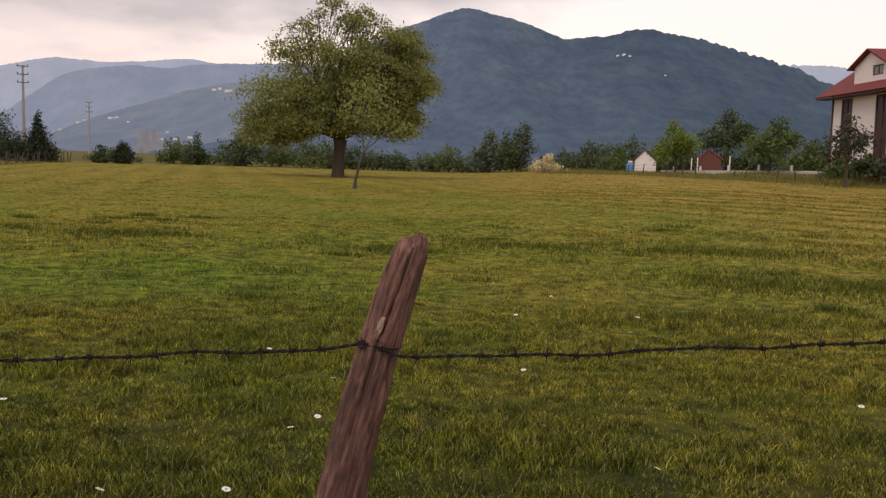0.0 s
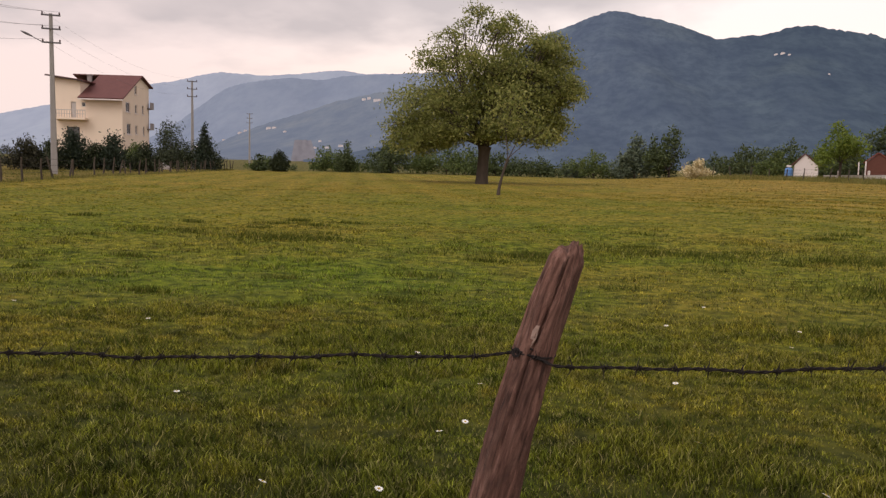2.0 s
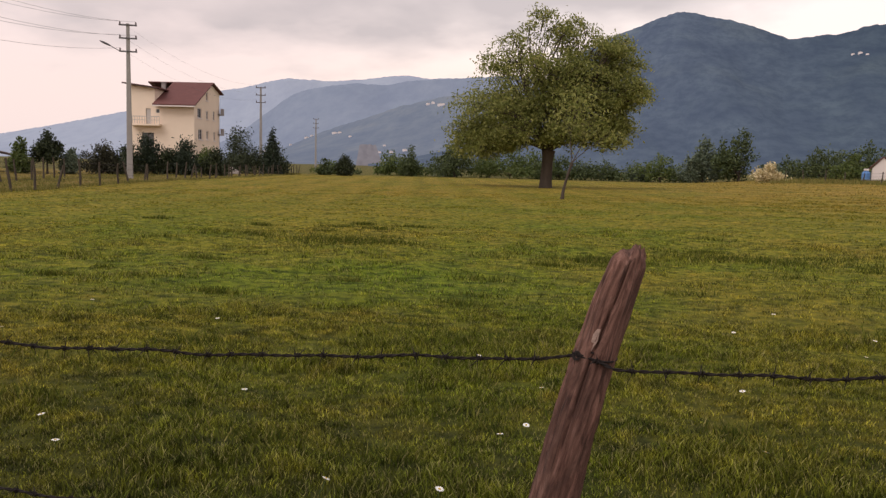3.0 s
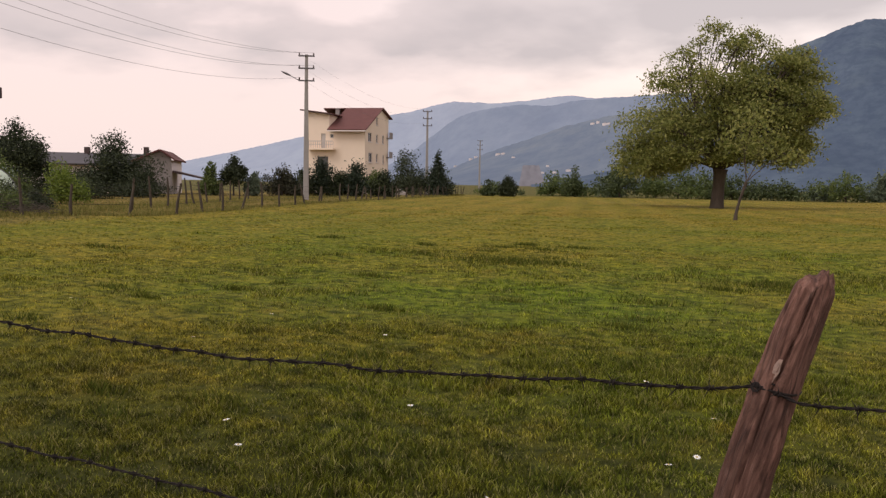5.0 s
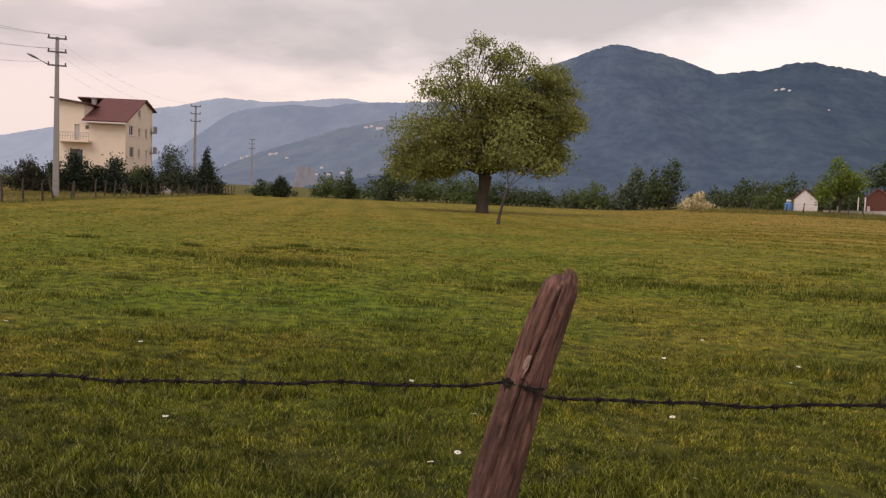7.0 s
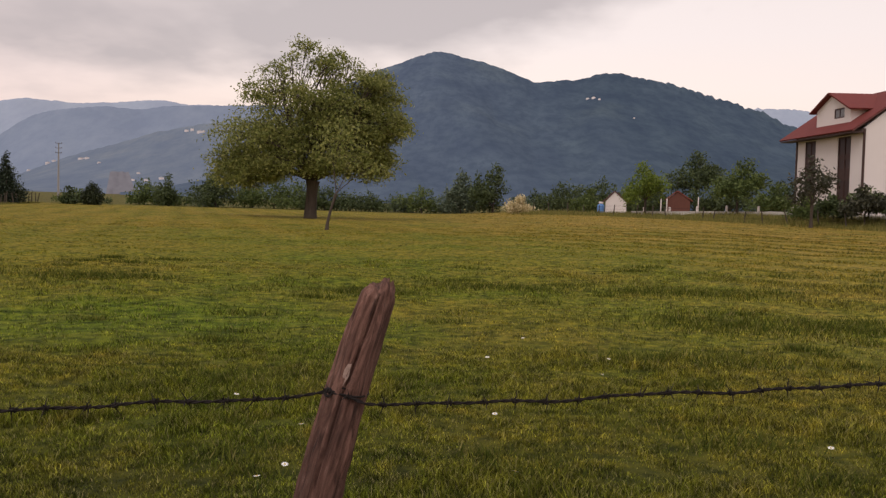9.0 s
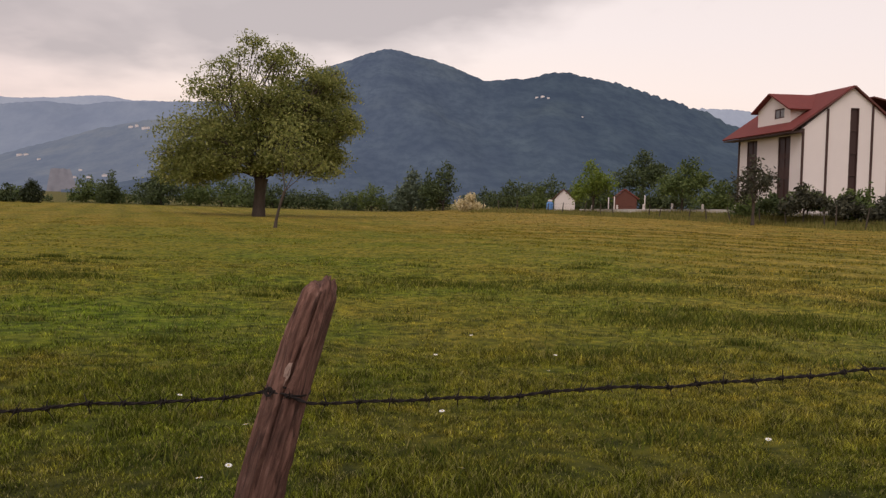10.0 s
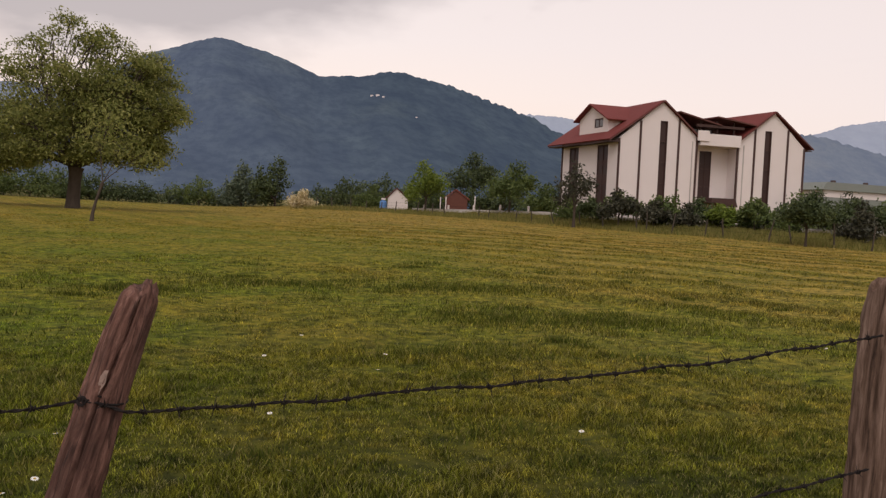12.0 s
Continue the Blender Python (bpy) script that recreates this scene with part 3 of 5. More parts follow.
# ---- mountains and far ground ----
def ridge(name, label, profile, r0, r1, mat, seed, bumps, step=0.12, rows=56):
    """A range of hills whose crest follows (azimuth, elevation) in degrees, from its foot at r0 to its crest at r1."""
    az = np.arange(profile[0][0], profile[-1][0] + step, step)
    pa, pe = np.array([p[0] for p in profile]), np.array([p[1] for p in profile])
    el = np.interp(az, pa, pe)
    k = np.exp(-0.5 * (np.arange(-12, 13) / 4.0) ** 2)
    el = np.convolve(np.pad(el, 12, mode="edge"), k / k.sum(), "valid")
    s = np.concatenate((np.linspace(0, 1, rows), [1.08]))
    S, AZ = np.meshgrid(s, az, indexing="ij")
    EL = np.broadcast_to(el, S.shape)
    spur = value_noise(AZ / 4.6 + 2.2 * S, S * 0.9, seed) - 0.5
    gully = value_noise(AZ / 1.9 - 2.0 * S, S * 0.8, seed + 1) - 0.5 + 0.5 * (value_noise(AZ / 0.8 + 2.4 * S, S * 1.5, seed + 4) - 0.5)
    r = r0 + (r1 - r0) * S * (1 + 0.10 * spur * (1 - S))
    crest = np.tan(np.radians(EL)) * r1
    rise = np.where(S <= 1, 0.15 * S + 0.85 * S ** 1.5, 0.93)
    inner = np.clip(4 * S * (1 - S), 0, 1)
    wood = 0.6 * value_noise(AZ / 0.35 * r1 / 2500, S * 37 + AZ, seed + 2) + 0.4 * value_noise(AZ / 0.16 * r1 / 2500, S * 61 - AZ, seed + 3)
    z = crest * (rise + inner * (0.12 * spur + 0.022 * gully)) + bumps * (wood - 0.4) * smooth01(0.90, 0.99, S) * (1 + 1.3 * smooth01(9, 13, AZ)) - 12 * (S < 0.01)
    v = np.stack((r * np.sin(np.radians(AZ)), r * np.cos(np.radians(AZ)), z + 1.4), -1).reshape(-1, 3)
    n = len(az)
    i, j = np.meshgrid(np.arange(len(s) - 1), np.arange(n - 1), indexing="ij")
    q = np.stack((i * n + j, i * n + j + 1, (i + 1) * n + j + 1, (i + 1) * n + j), -1).reshape(-1, 4)
    ob = raw(name, v, q, mat, smooth=True)
    tagged(ob, label, "mountain", kind="structure")
    return az, v.reshape(len(s), n, 3)


ridge("backdrop_far_ridge", "far mountain ridge painted pale blue for haze", [(-62, 0.6), (-52, 0.5), (-48, 1.2), (-44, 2.1), (-40, 3.1), (-36, 4.0), (-34, 4.77), (-32.6, 4.93), (-31.5, 5.3), (-29.6, 5.8), (-28.6, 5.65), (-28.0, 5.75), (-26.9, 5.6), (-26.1, 5.7), (-24.1, 5.9), (-22.5, 6.15), (-21, 6.25), (-19.8, 5.95), (-18.6, 6.2), (-15, 5.4), (-8, 4)], 3600, 4300, HILL_FAR, 31, 6)
ridge("backdrop_far_ridge", "far mountain ridge painted pale blue for haze", [(12, 5.0), (17, 6.9), (20, 6.86), (24, 6.4), (30, 5.4), (34, 5.3), (37, 5.95), (39.2, 6.7), (41.5, 6.95), (44, 7.1), (48, 6.6), (56, 5)], 3600, 4300, HILL_FAR, 32, 6)
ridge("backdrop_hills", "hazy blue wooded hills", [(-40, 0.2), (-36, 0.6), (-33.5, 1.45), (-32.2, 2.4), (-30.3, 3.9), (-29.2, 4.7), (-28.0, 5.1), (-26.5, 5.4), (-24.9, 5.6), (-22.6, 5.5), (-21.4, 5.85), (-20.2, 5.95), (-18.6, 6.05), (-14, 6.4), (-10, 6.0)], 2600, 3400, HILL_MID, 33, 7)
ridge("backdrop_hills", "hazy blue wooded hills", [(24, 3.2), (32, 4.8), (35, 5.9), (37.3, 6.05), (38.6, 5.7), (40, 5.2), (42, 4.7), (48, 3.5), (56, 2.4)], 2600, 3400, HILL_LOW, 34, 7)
foothills = ridge("backdrop_hills", "wooded foothills tinted dark blue for haze", [(-44, 0.2), (-36, 0.2), (-32, 0.5), (-29.5, 1.1), (-27.9, 1.9), (-26.4, 2.5), (-24.8, 3.0), (-23.3, 3.6), (-21.7, 4.15), (-18.6, 4.9), (-16, 5.2), (-12, 5.0), (-8, 4)], 1500, 2300, HILL_LOW, 35, 6)
mountain = ridge("backdrop_mountain", "wooded mountain with two summits, tinted dark blue-green for haze", [(-24, 0.2), (-18, 2.0), (-13, 5.2), (-9.5, 7.8), (-6.98, 9.15), (-5.6, 9.6), (-4.4, 10.1), (-3.3, 10.5), (-2.4, 10.5), (-1.2, 10.2), (0.6, 9.8), (2.6, 9.1), (3.98, 8.55), (5.2, 8.75), (7.0, 8.75), (8.4, 9.25), (9.6, 9.25), (11.2, 8.85), (12.6, 8.65), (14.7, 8.0), (16.6, 7.4), (18.6, 6.75), (21, 5.6), (24, 4.2), (29, 2.4), (36, 0.8)], 900, 2500, HILL_NEAR, 36, 7, 0.08, 90)


def on_slope(hill, az, el):
    """The first place of a slope, going up, that lies el degrees above the eye."""
    cols, v = hill
    c = v[:, int(np.argmin(abs(cols - az)))]
    e = np.degrees(np.arctan2(c[:, 2] - 1.46, np.hypot(c[:, 0], c[:, 1])))
    k = int(np.argmax(e >= el))
    return c[k] if e[k] >= el else c[int(np.argmax(e))]


def village_house(hill, az, el, w, h):
    w, h = w * 0.5, h * 0.7
    x, y, z = (float(v) for v in on_slope(hill, az, el))
    ob = thing("village_house", x, y, z, -az + 12)
    part("wall", boxes((-w / 2, w / 2, -w * 0.35, w * 0.35, -6, h)), WHITE, ob)
    part("roof", prism(bmesh.new(), [(-w * 0.51, h), (w * 0.51, h), (0, h + w * 0.16)], -w * 0.36, w * 0.36), PALECONC, ob)
    tagged(ob, "small white house with a pale roof on the wooded hillside", "house", "village on the hillside")


for a in ((-19.9, 4.2, 20, 6), (-19.5, 4.3, 16, 7), (-19.1, 4.15, 24, 7), (-18.8, 4.2, 14, 6), (-26.4, 2.08, 24, 5), (-26.0, 2.12, 18, 5), (-28.3, 1.9, 20, 5), (-27.9, 1.92, 16, 5), (-29.4, 1.55, 14, 4), (-25.3, 1.9, 14, 4), (-31.2, 0.9, 12, 4), (-21.5, 1.0, 18, 5), (-22.4, 0.85, 14, 5), (-23.2, 0.8, 14, 4), (-22.9, 1.3, 12, 4)):
    village_house(foothills, *a)
for a in ((7.6, 7.5, 15, 4), (8.0, 7.55, 18, 5), (8.4, 7.45, 12, 4), (10.8, 6.2, 8, 3)):
    village_house(mountain, *a)


# a bare pale cutting at the foot of the far slope
qu, qv = np.meshgrid(np.linspace(-1, 1, 15), np.linspace(0, 1, 11), indexing="ij")
q_az = radians(-24.05) + radians(0.80) * qu * (1 - 0.30 * qv) - radians(0.25) * (1 - qv) * (qu > 0) * -qu
q_r = 1385 + 60 * qv + 7 * value_noise(qu * 4 + 9, qv * 5, 71)
q_z = 1.4 + 36 * qv * (0.97 + 0.05 * value_noise(qu * 3 + 9, qv * 0 + 2, 72)) - 4 * (qv < 0.01)
q_f = np.array([(i * 11 + j, (i + 1) * 11 + j, (i + 1) * 11 + j + 1, i * 11 + j + 1) for i in range(14) for j in range(10)])
quarry = raw("backdrop_quarry", np.stack((q_r * np.sin(q_az), q_r * np.cos(q_az), q_z), -1).reshape(-1, 3), q_f, QUARRY, smooth=True)
tagged(quarry, "bare pale quarry face at the foot of the hills", "quarry", kind="structure")


# ---- trees and shrubs ----
def leaf_cloud(centres, spread, per, size, rng, flat=1.0):
    """Many small pointed leaves round the given centres."""
    n = len(centres) * per
    c = np.repeat(np.asarray(centres), per, 0) + rng.normal(0, 1, (n, 3)) * spread * np.array((2 - flat, 2 - flat, flat))
    if flat < 1:
        o = c[:, :2] - np.repeat(np.asarray(centres)[:, :2], per, 0)
        out = np.repeat(np.asarray(centres)[:, :2], per, 0)
        out = out / (np.linalg.norm(out, axis=1)[:, None] + 1e-6)
        c[:, 2] -= 0.35 * (o * out).sum(1)
    a = rng.normal(0, 1, (n, 3))
    a[:, 2] -= 0.25
    a /= np.linalg.norm(a, axis=1)[:, None]
    b = np.cross(a, rng.normal(0, 1, (n, 3)))
    b /= np.linalg.norm(b, axis=1)[:, None] + 1e-9
    s = size * rng.uniform(0.55, 1.35, n)[:, None]
    v = np.stack((c - a * s, c + b * s * 0.42 - a * s * 0.1, c + a * s, c - b * s * 0.42 - a * s * 0.1), 1).reshape(-1, 3)
    return v, np.arange(4 * n).reshape(-1, 4)


def limb(p0, p1, r0, r1, rng, n=7, sides=6, sag=0.12):
    p0, p1 = np.asarray(p0, float), np.asarray(p1, float)
    t = np.linspace(0, 1, n)[:, None]
    d = np.linalg.norm(p1 - p0)
    off = rng.normal(0, 1, 3) * sag * d * 0.5
    off[2] = abs(off[2]) * 0.4 + 0.05 * d
    pts = p0 + (p1 - p0) * t + off * (4 * t * (1 - t)) + rng.normal(0, 0.012 * d, (n, 3)) * (t * (1 - t) * 4)
    return pts, tube_arrays(pts, r0 + (r1 - r0) * t[:, 0] ** 0.8, sides)


def tree(name, label, cat, x, y, lumps, fork, r_trunk, leaf, mat, seed, clusters, per=9, spread=0.32, lean=(0, 0), group="", twigs=0.3, flare=1.5, z=None, airy=0.0, flat=1.0):
    """A tree or shrub from lumps (cx, cy, cz, rx, ry, rz, share) round its foot."""
    rng = np.random.default_rng(seed)
    ob = thing(name, x, y, z)
    f = np.array((lean[0], lean[1], fork), float)
    t = np.linspace(0, 1, 7)
    pts = np.stack((f[0] * t ** 1.4, f[1] * t, fork * t), -1)
    pts[0, 2] -= 0.15
    rr = r_trunk * (1 + (flare - 1) * np.exp(-t * 7)) * (1 - 0.25 * t + 0.38 * t ** 6)
    wood = [tube_arrays(pts, rr, 10)]
    centres = []
    total = sum(l[6] for l in lumps)
    for cx, cy, cz, rx, ry, rz, share in lumps:
        c = np.array((cx, cy, cz), float)
        lp, arr = limb(f, c, r_trunk * (0.38 if share > 0.09 else 0.10), r_trunk * (0.05 if share > 0.09 else 0.02), rng)
        wood.append(arr)
        n = max(3, int(clusters * share / total))
        d = rng.normal(0, 1, (n, 3))
        d /= np.linalg.norm(d, axis=1)[:, None]
        p = c + d * (rng.uniform(0, 1, n) ** 0.42)[:, None] * np.array((rx, ry, rz)) * rng.uniform(0.8, 1.12, (n, 1))
        p[:, 2] = np.maximum(p[:, 2], 0.12)
        gap = value_noise(p[:, 0] / 1.2 + 50, p[:, 2] / 0.9 + p[:, 1] / 2.0 + 50, seed) * 0.6 + value_noise(p[:, 1] / 1.2 + 90, p[:, 2] / 0.9 + 20, seed + 1) * 0.4
        p = p[gap > airy]
        n = len(p)
        centres.append(p)
        for q in p[rng.uniform(0, 1, n) < twigs]:
            s = lp[rng.integers(3, len(lp))]
            wood.append(limb(s, q, r_trunk * 0.10, r_trunk * 0.025, rng, 5, 4)[1])
    v, q = join(wood)
    raw("trunk", v, q, BARK, ob, "dark brown trunk and limbs", True)
    v, q = leaf_cloud(np.concatenate(centres), spread, per, leaf, rng, flat)
    raw("crown", v, q, mat, ob)
    return tagged(ob, label, cat, group)


def shrub(name, label, cat, x, y, h, w, mat, seed, leaf=0.16, clusters=200, per=8, shape="round", group="hedge at the field's edge"):
    rng = np.random.default_rng(seed * 7 + 1)
    lumps, r = [], w / 2
    if shape == "cone":
        for k in range(7):
            t = k / 6
            lumps.append((0, 0, h * (0.10 + 0.82 * t), r * (1 - 0.86 * t), r * (1 - 0.86 * t), h * 0.10, (1.1 - t)))
    elif shape == "tree":
        lumps.append((0, 0, h * 0.62, r * 0.7, r * 0.7, h * 0.25, 1.2))
        lumps.append((rng.uniform(-0.2, 0.2) * r, 0, h * 0.86, r * 0.28, r * 0.28, h * 0.15, 0.35))
        for k in range(6):
            a = k * 1.05 + rng.uniform(0, 0.6)
            lumps.append((math.cos(a) * r * 0.6, math.sin(a) * r * 0.6, h * rng.uniform(0.38, 0.68), r * 0.42, r * 0.42, h * 0.15, 0.55))
    else:
        for k in range(8):
            a, q = rng.uniform(0, 6.28), rng.uniform(0.1, 0.8)
            top = h * rng.uniform(0.5, 1.0) * (1 - 0.35 * q)
            lumps.append((math.cos(a) * r * q, math.sin(a) * r * q, top * 0.52, r * 0.5, r * 0.5, top * 0.50, 0.8))
        lumps.append((0, 0, h * 0.72, r * 0.4, r * 0.4, h * 0.28, 0.8))
    fork = {"cone": h * 0.15, "tree": h * 0.32, "round": h * 0.12}[shape]
    return tree(name, label, cat, x, y, lumps, fork, max(0.05, h * 0.022), leaf, mat, seed, clusters, per, max(0.10, min(w * 0.05, 0.24)), group=group, twigs=0.10, z=gz(x, y) - 0.05)


WALNUT = (
    (-2.4, 0.0, 10.7, 3.1, 2.4, 1.9, 0.20), (-0.4, 0.3, 12.5, 1.9, 1.6, 1.4, 0.08), (-4.3, 0.5, 9.6, 1.9, 1.6, 1.3, 0.10), (3.6, -0.3, 10.7, 2.6, 1.9, 1.4, 0.12), (5.8, 0.0, 10.8, 1.5, 1.2, 1.0, 0.06), (1.6, 0.0, 11.5, 2.1, 1.6, 1.4, 0.09),
    (-5.3, 0.3, 3.1, 2.2, 2.0, 0.9, 0.28), (6.1, 0.0, 5.4, 1.7, 1.8, 1.8, 0.34), (-6.1, 0.2, 6.4, 2.0, 2.0, 1.4, 0.36), (3.2, -0.6, 7.6, 4.2, 4.2, 2.6, 1.5), (-3.4, -0.4, 6.6, 4.4, 4.2, 2.3, 1.5), (-6.2, 0.4, 4.2, 2.3, 2.6, 1.8, 0.8), (5.2, 0.2, 9.2, 2.4, 2.4, 1.7, 0.6), (4.6, 0.4, 4.3, 2.3, 2.8, 1.4, 0.42), (-1.4, -2.6, 4.6, 3.0, 2.4, 1.6, 0.62),
    (0.6, 3.0, 7.0, 4.2, 2.6, 2.8, 0.6), (0.2, -1.5, 8.9, 4.0, 3.0, 1.4, 0.7), (-3.8, -1.4, 3.7, 2.8, 2.4, 1.3, 0.55), (2.6, -2.0, 4.3, 2.4, 2.2, 1.2, 0.32), (6.9, 0.0, 7.7, 1.2, 1.5, 1.6, 0.24))
rngw = random.Random(9)
SPRAYS = []
for k in range(34):
    base = WALNUT[rngw.randrange(6, len(WALNUT))]
    a, e = rngw.uniform(0, 6.28), rngw.uniform(-0.35, 1.0)
    SPRAYS.append((base[0] + math.cos(a) * math.cos(e) * base[3] * 1.05, base[1] + math.sin(a) * math.cos(e) * base[4] * 1.05, base[2] + math.sin(e) * base[5] * 1.1,
                   rngw.uniform(0.6, 1.3), rngw.uniform(0.6, 1.2), rngw.uniform(0.4, 0.8), 0.085))
for k in range(34):
    base = WALNUT[rngw.randrange(0, 6)]
    a, e = rngw.uniform(0, 6.28), rngw.uniform(0.0, 1.35)
    q = rngw.uniform(0.8, 1.15)
    SPRAYS.append((base[0] + math.cos(a) * math.cos(e) * base[3] * q, base[1] + math.sin(a) * math.cos(e) * base[4] * q, base[2] + math.sin(e) * base[5] * q, rngw.uniform(0.3, 0.6), rngw.uniform(0.3, 0.6), rngw.uniform(0.25, 0.55), 0.022))
WALNUT = tuple((a * (0.89 if a > 0 else 1.0), b, c * 0.985, d * (0.86 if a > 0 else 0.93), e * 0.93, f * 0.95, g) for a, b, c, d, e, f, g in WALNUT + tuple(SPRAYS))
tree("walnut_tree", "broad old walnut tree with thin olive-green spring leaves", "tree", -12.87, 63.4, WALNUT, 3.0, 0.50, 0.132, LEAF_WALNUT, 5, 3700, 21, 0.29, (0.15, 0), twigs=0.4, airy=0.39, flat=0.56, flare=1.12)
YOUNG = ((1.1, 0, 3.6, 1.2, 1.1, 0.8, 0.8), (0.1, 0.2, 4.0, 1.0, 1.0, 0.8, 0.6), (0.6, -0.2, 4.6, 0.9, 0.9, 0.6, 0.45), (2.0, 0.2, 3.0, 0.8, 0.8, 0.5, 0.3))
tree("young_tree", "slender young tree with a crooked thin trunk", "tree", -7.0, 38.6, YOUNG, 1.75, 0.07, 0.10, LEAF_WALNUT, 6, 130, 8, 0.24, (0.42, 0), twigs=0.6, flare=1.6)

DEEP = LEAF_DEEP
MID, DRK, BRT, GRY, PUR, PIN = LEAF_MID, LEAF_DARK, LEAF_BRIGHT, LEAF_GREY, LEAF_PURPLE, LEAF_PINE
HEDGE_A = ((-45.0, 108.8, 3.3, 4.4, MID, "round"), (-40.0, 104.4, 3.7, 2.8, DRK, "round"), (-35.0, 108.3, 4.7, 8.2, DRK, "round"), (-28.0, 112.3, 4.2, 7.6, MID, "round"), (-21.0, 113.5, 3.4, 7.0, DRK, "round"),
           (-14.8, 114.8, 2.6, 4.7, DRK, "round"), (-7.4, 114.5, 3.4, 7.8, MID, "round"), (-48.4, 101.0, 1.7, 3.0, DRK, "round"), (-47.8, 94.0, 2.0, 2.2, DRK, "round"), (-11.0, 117.0, 2.2, 5.0, GRY, "round"))
HEDGE_C = ((-42.5, 111.0, 2.2, 6.0, MID, "round"), (-31.5, 114.0, 3.4, 7.0, MID, "round"), (-24.5, 114.0, 3.6, 7.0, MID, "round"), (-18.0, 116.0, 2.6, 7.0, DRK, "round"), (-3.8, 116.0, 2.5, 6.0, GRY, "round"), (8.8, 113.0, 2.4, 6.0, DRK, "round"), (14.5, 112.5, 3.0, 6.0, GRY, "round"), (20.0, 108.0, 3.0, 6.0, MID, "round"), (-38.0, 113.0, 2.8, 6.0, GRY, "round"), (26.0, 96.0, 2.6, 6.0, DRK, "round"), (33.0, 88.0, 3.4, 6.0, DRK, "round"), (-52.0, 104.0, 1.6, 5.0, MID, "round"))
HEDGE_B = ((11.8, 107.1, 3.7, 5.4, DRK, "round"), (17.4, 110.4, 4.2, 6.4, DRK, "round"), (13.8, 97.5, 2.8, 3.2, MID, "round"), (22.5, 104.0, 3.6, 6.0, DRK, "round"),
           (27.2, 100.2, 6.7, 6.2, DRK, "tree"), (31.2, 84.3, 3.2, 4.5, MID, "round"), (29.0, 93.0, 3.6, 6.0, DRK, "round"), (6.5, 112.0, 1.9, 5.0, GRY, "round"), (24.0, 112.0, 3.4, 7.0, GRY, "round"))
for k, (x, y, h, w, m, s) in enumerate(HEDGE_A + HEDGE_B + HEDGE_C):
    shrub("shrub", "leafy green shrub in the hedge beyond the meadow", "shrub", x, y, h * 1.15, w * 1.25, m, 100 + k, 0.20, int(45 + 29 * h * w ** 0.5), 8, s)
for k, (x, y, h, w, m) in enumerate(((-1.8, 111.8, 6.4, 5.0, GRY), (2.6, 109.7, 6.7, 6.0, DRK))):
    shrub("broadleaf_tree", "dark bushy tree behind the meadow's edge", "tree", x, y, h, w, m, 140 + k, 0.22, 420, 9, "round")
shrub("flowering_shrub", "rounded shrub covered in cream-white blossom", "shrub", 5.5, 95.6, 2.2, 3.3, BLOSSOM, 150, 0.16, 330, 9)
shrub("fruit_tree", "bright green pointed fruit tree by the fence", "tree", 18.1, 85.9, 5.7, 5.0, BRT, 151, 0.17, 360, 9, "tree", "orchard trees")
shrub("fruit_tree", "spreading green fruit tree by the fence", "tree", 25.1, 77.9, 5.3, 6.0, MID, 152, 0.18, 420, 9, "tree", "orchard trees")
shrub("plum_tree", "small dark-leaved plum tree with open branches", "tree", 25.6, 62.0, 5.6, 3.6, PUR, 153, 0.15, 200, 7, "tree", "orchard trees")
shrub("fruit_tree", "dense round dark green fruit tree by the fence", "tree", 35.6, 46.3, 3.9, 3.9, DRK, 154, 0.13, 420, 10, "tree", "orchard trees")
for k, (x, y, h, w, m) in enumerate(((28.6, 60.0, 3.2, 3.2, PUR), (30.8, 58.3, 2.5, 2.6, PUR), (33.2, 57.2, 2.3, 3.0, PUR), (35.4, 56.0, 2.2, 2.6, BRT), (36.9, 54.0, 2.9, 2.5, DRK), (40.3, 46.8, 3.2, 3.2, PUR), (27.4, 62.4, 2.4, 2.8, DRK), (31.9, 59.6, 2.7, 2.4, DRK), (38.6, 53.0, 1.9, 2.6, MID), (42.5, 48.5, 2.6, 3.0, DRK), (29.6, 61.5, 2.9, 3.4, DRK), (32.6, 58.8, 2.9, 3.2, MID), (34.4, 58.0, 2.5, 3.2, DRK), (36.2, 57.0, 2.0, 2.6, BRT), (38.0, 56.0, 2.4, 3.2, MID), (39.8, 54.6, 2.4, 3.2, DRK), (41.4, 52.6, 2.4, 3.2, DRK), (26.4, 64.6, 2.4, 3.2, MID), (43.0, 50.8, 3.3, 3.6, DRK), (45.6, 50.0, 3.4, 3.6, DRK), (55.0, 66.0, 4.4, 5.0, DRK), (59.5, 65.0, 4.4, 5.0, DRK), (63.0, 62.0, 4.4, 5.0, DRK), (50.0, 66.5, 4.0, 5.0, MID))):
    shrub("garden_shrub", "broad-leaved garden shrub in front of the white house", "shrub", x * 1.06, y * 1.06, h * 0.97, w * 1.12, (DRK, MID, DEEP)[k % 3] if m is DRK else m, 160 + k, 0.18, 190, 8, ("tree", "round")[k % 3 == 2], "garden shrubs")
shrub("garden_tree", "dark round garden tree beside the white building", "tree", -54.2, 33.9, 5.3, 4.8, DEEP, 180, 0.10, 1000, 13, "tree", "garden trees")
shrub("garden_tree", "loose leafy garden tree behind the fence", "tree", -57.4, 44.0, 5.3, 7.4, DEEP, 181, 0.12, 1200, 13, "round", "garden trees")
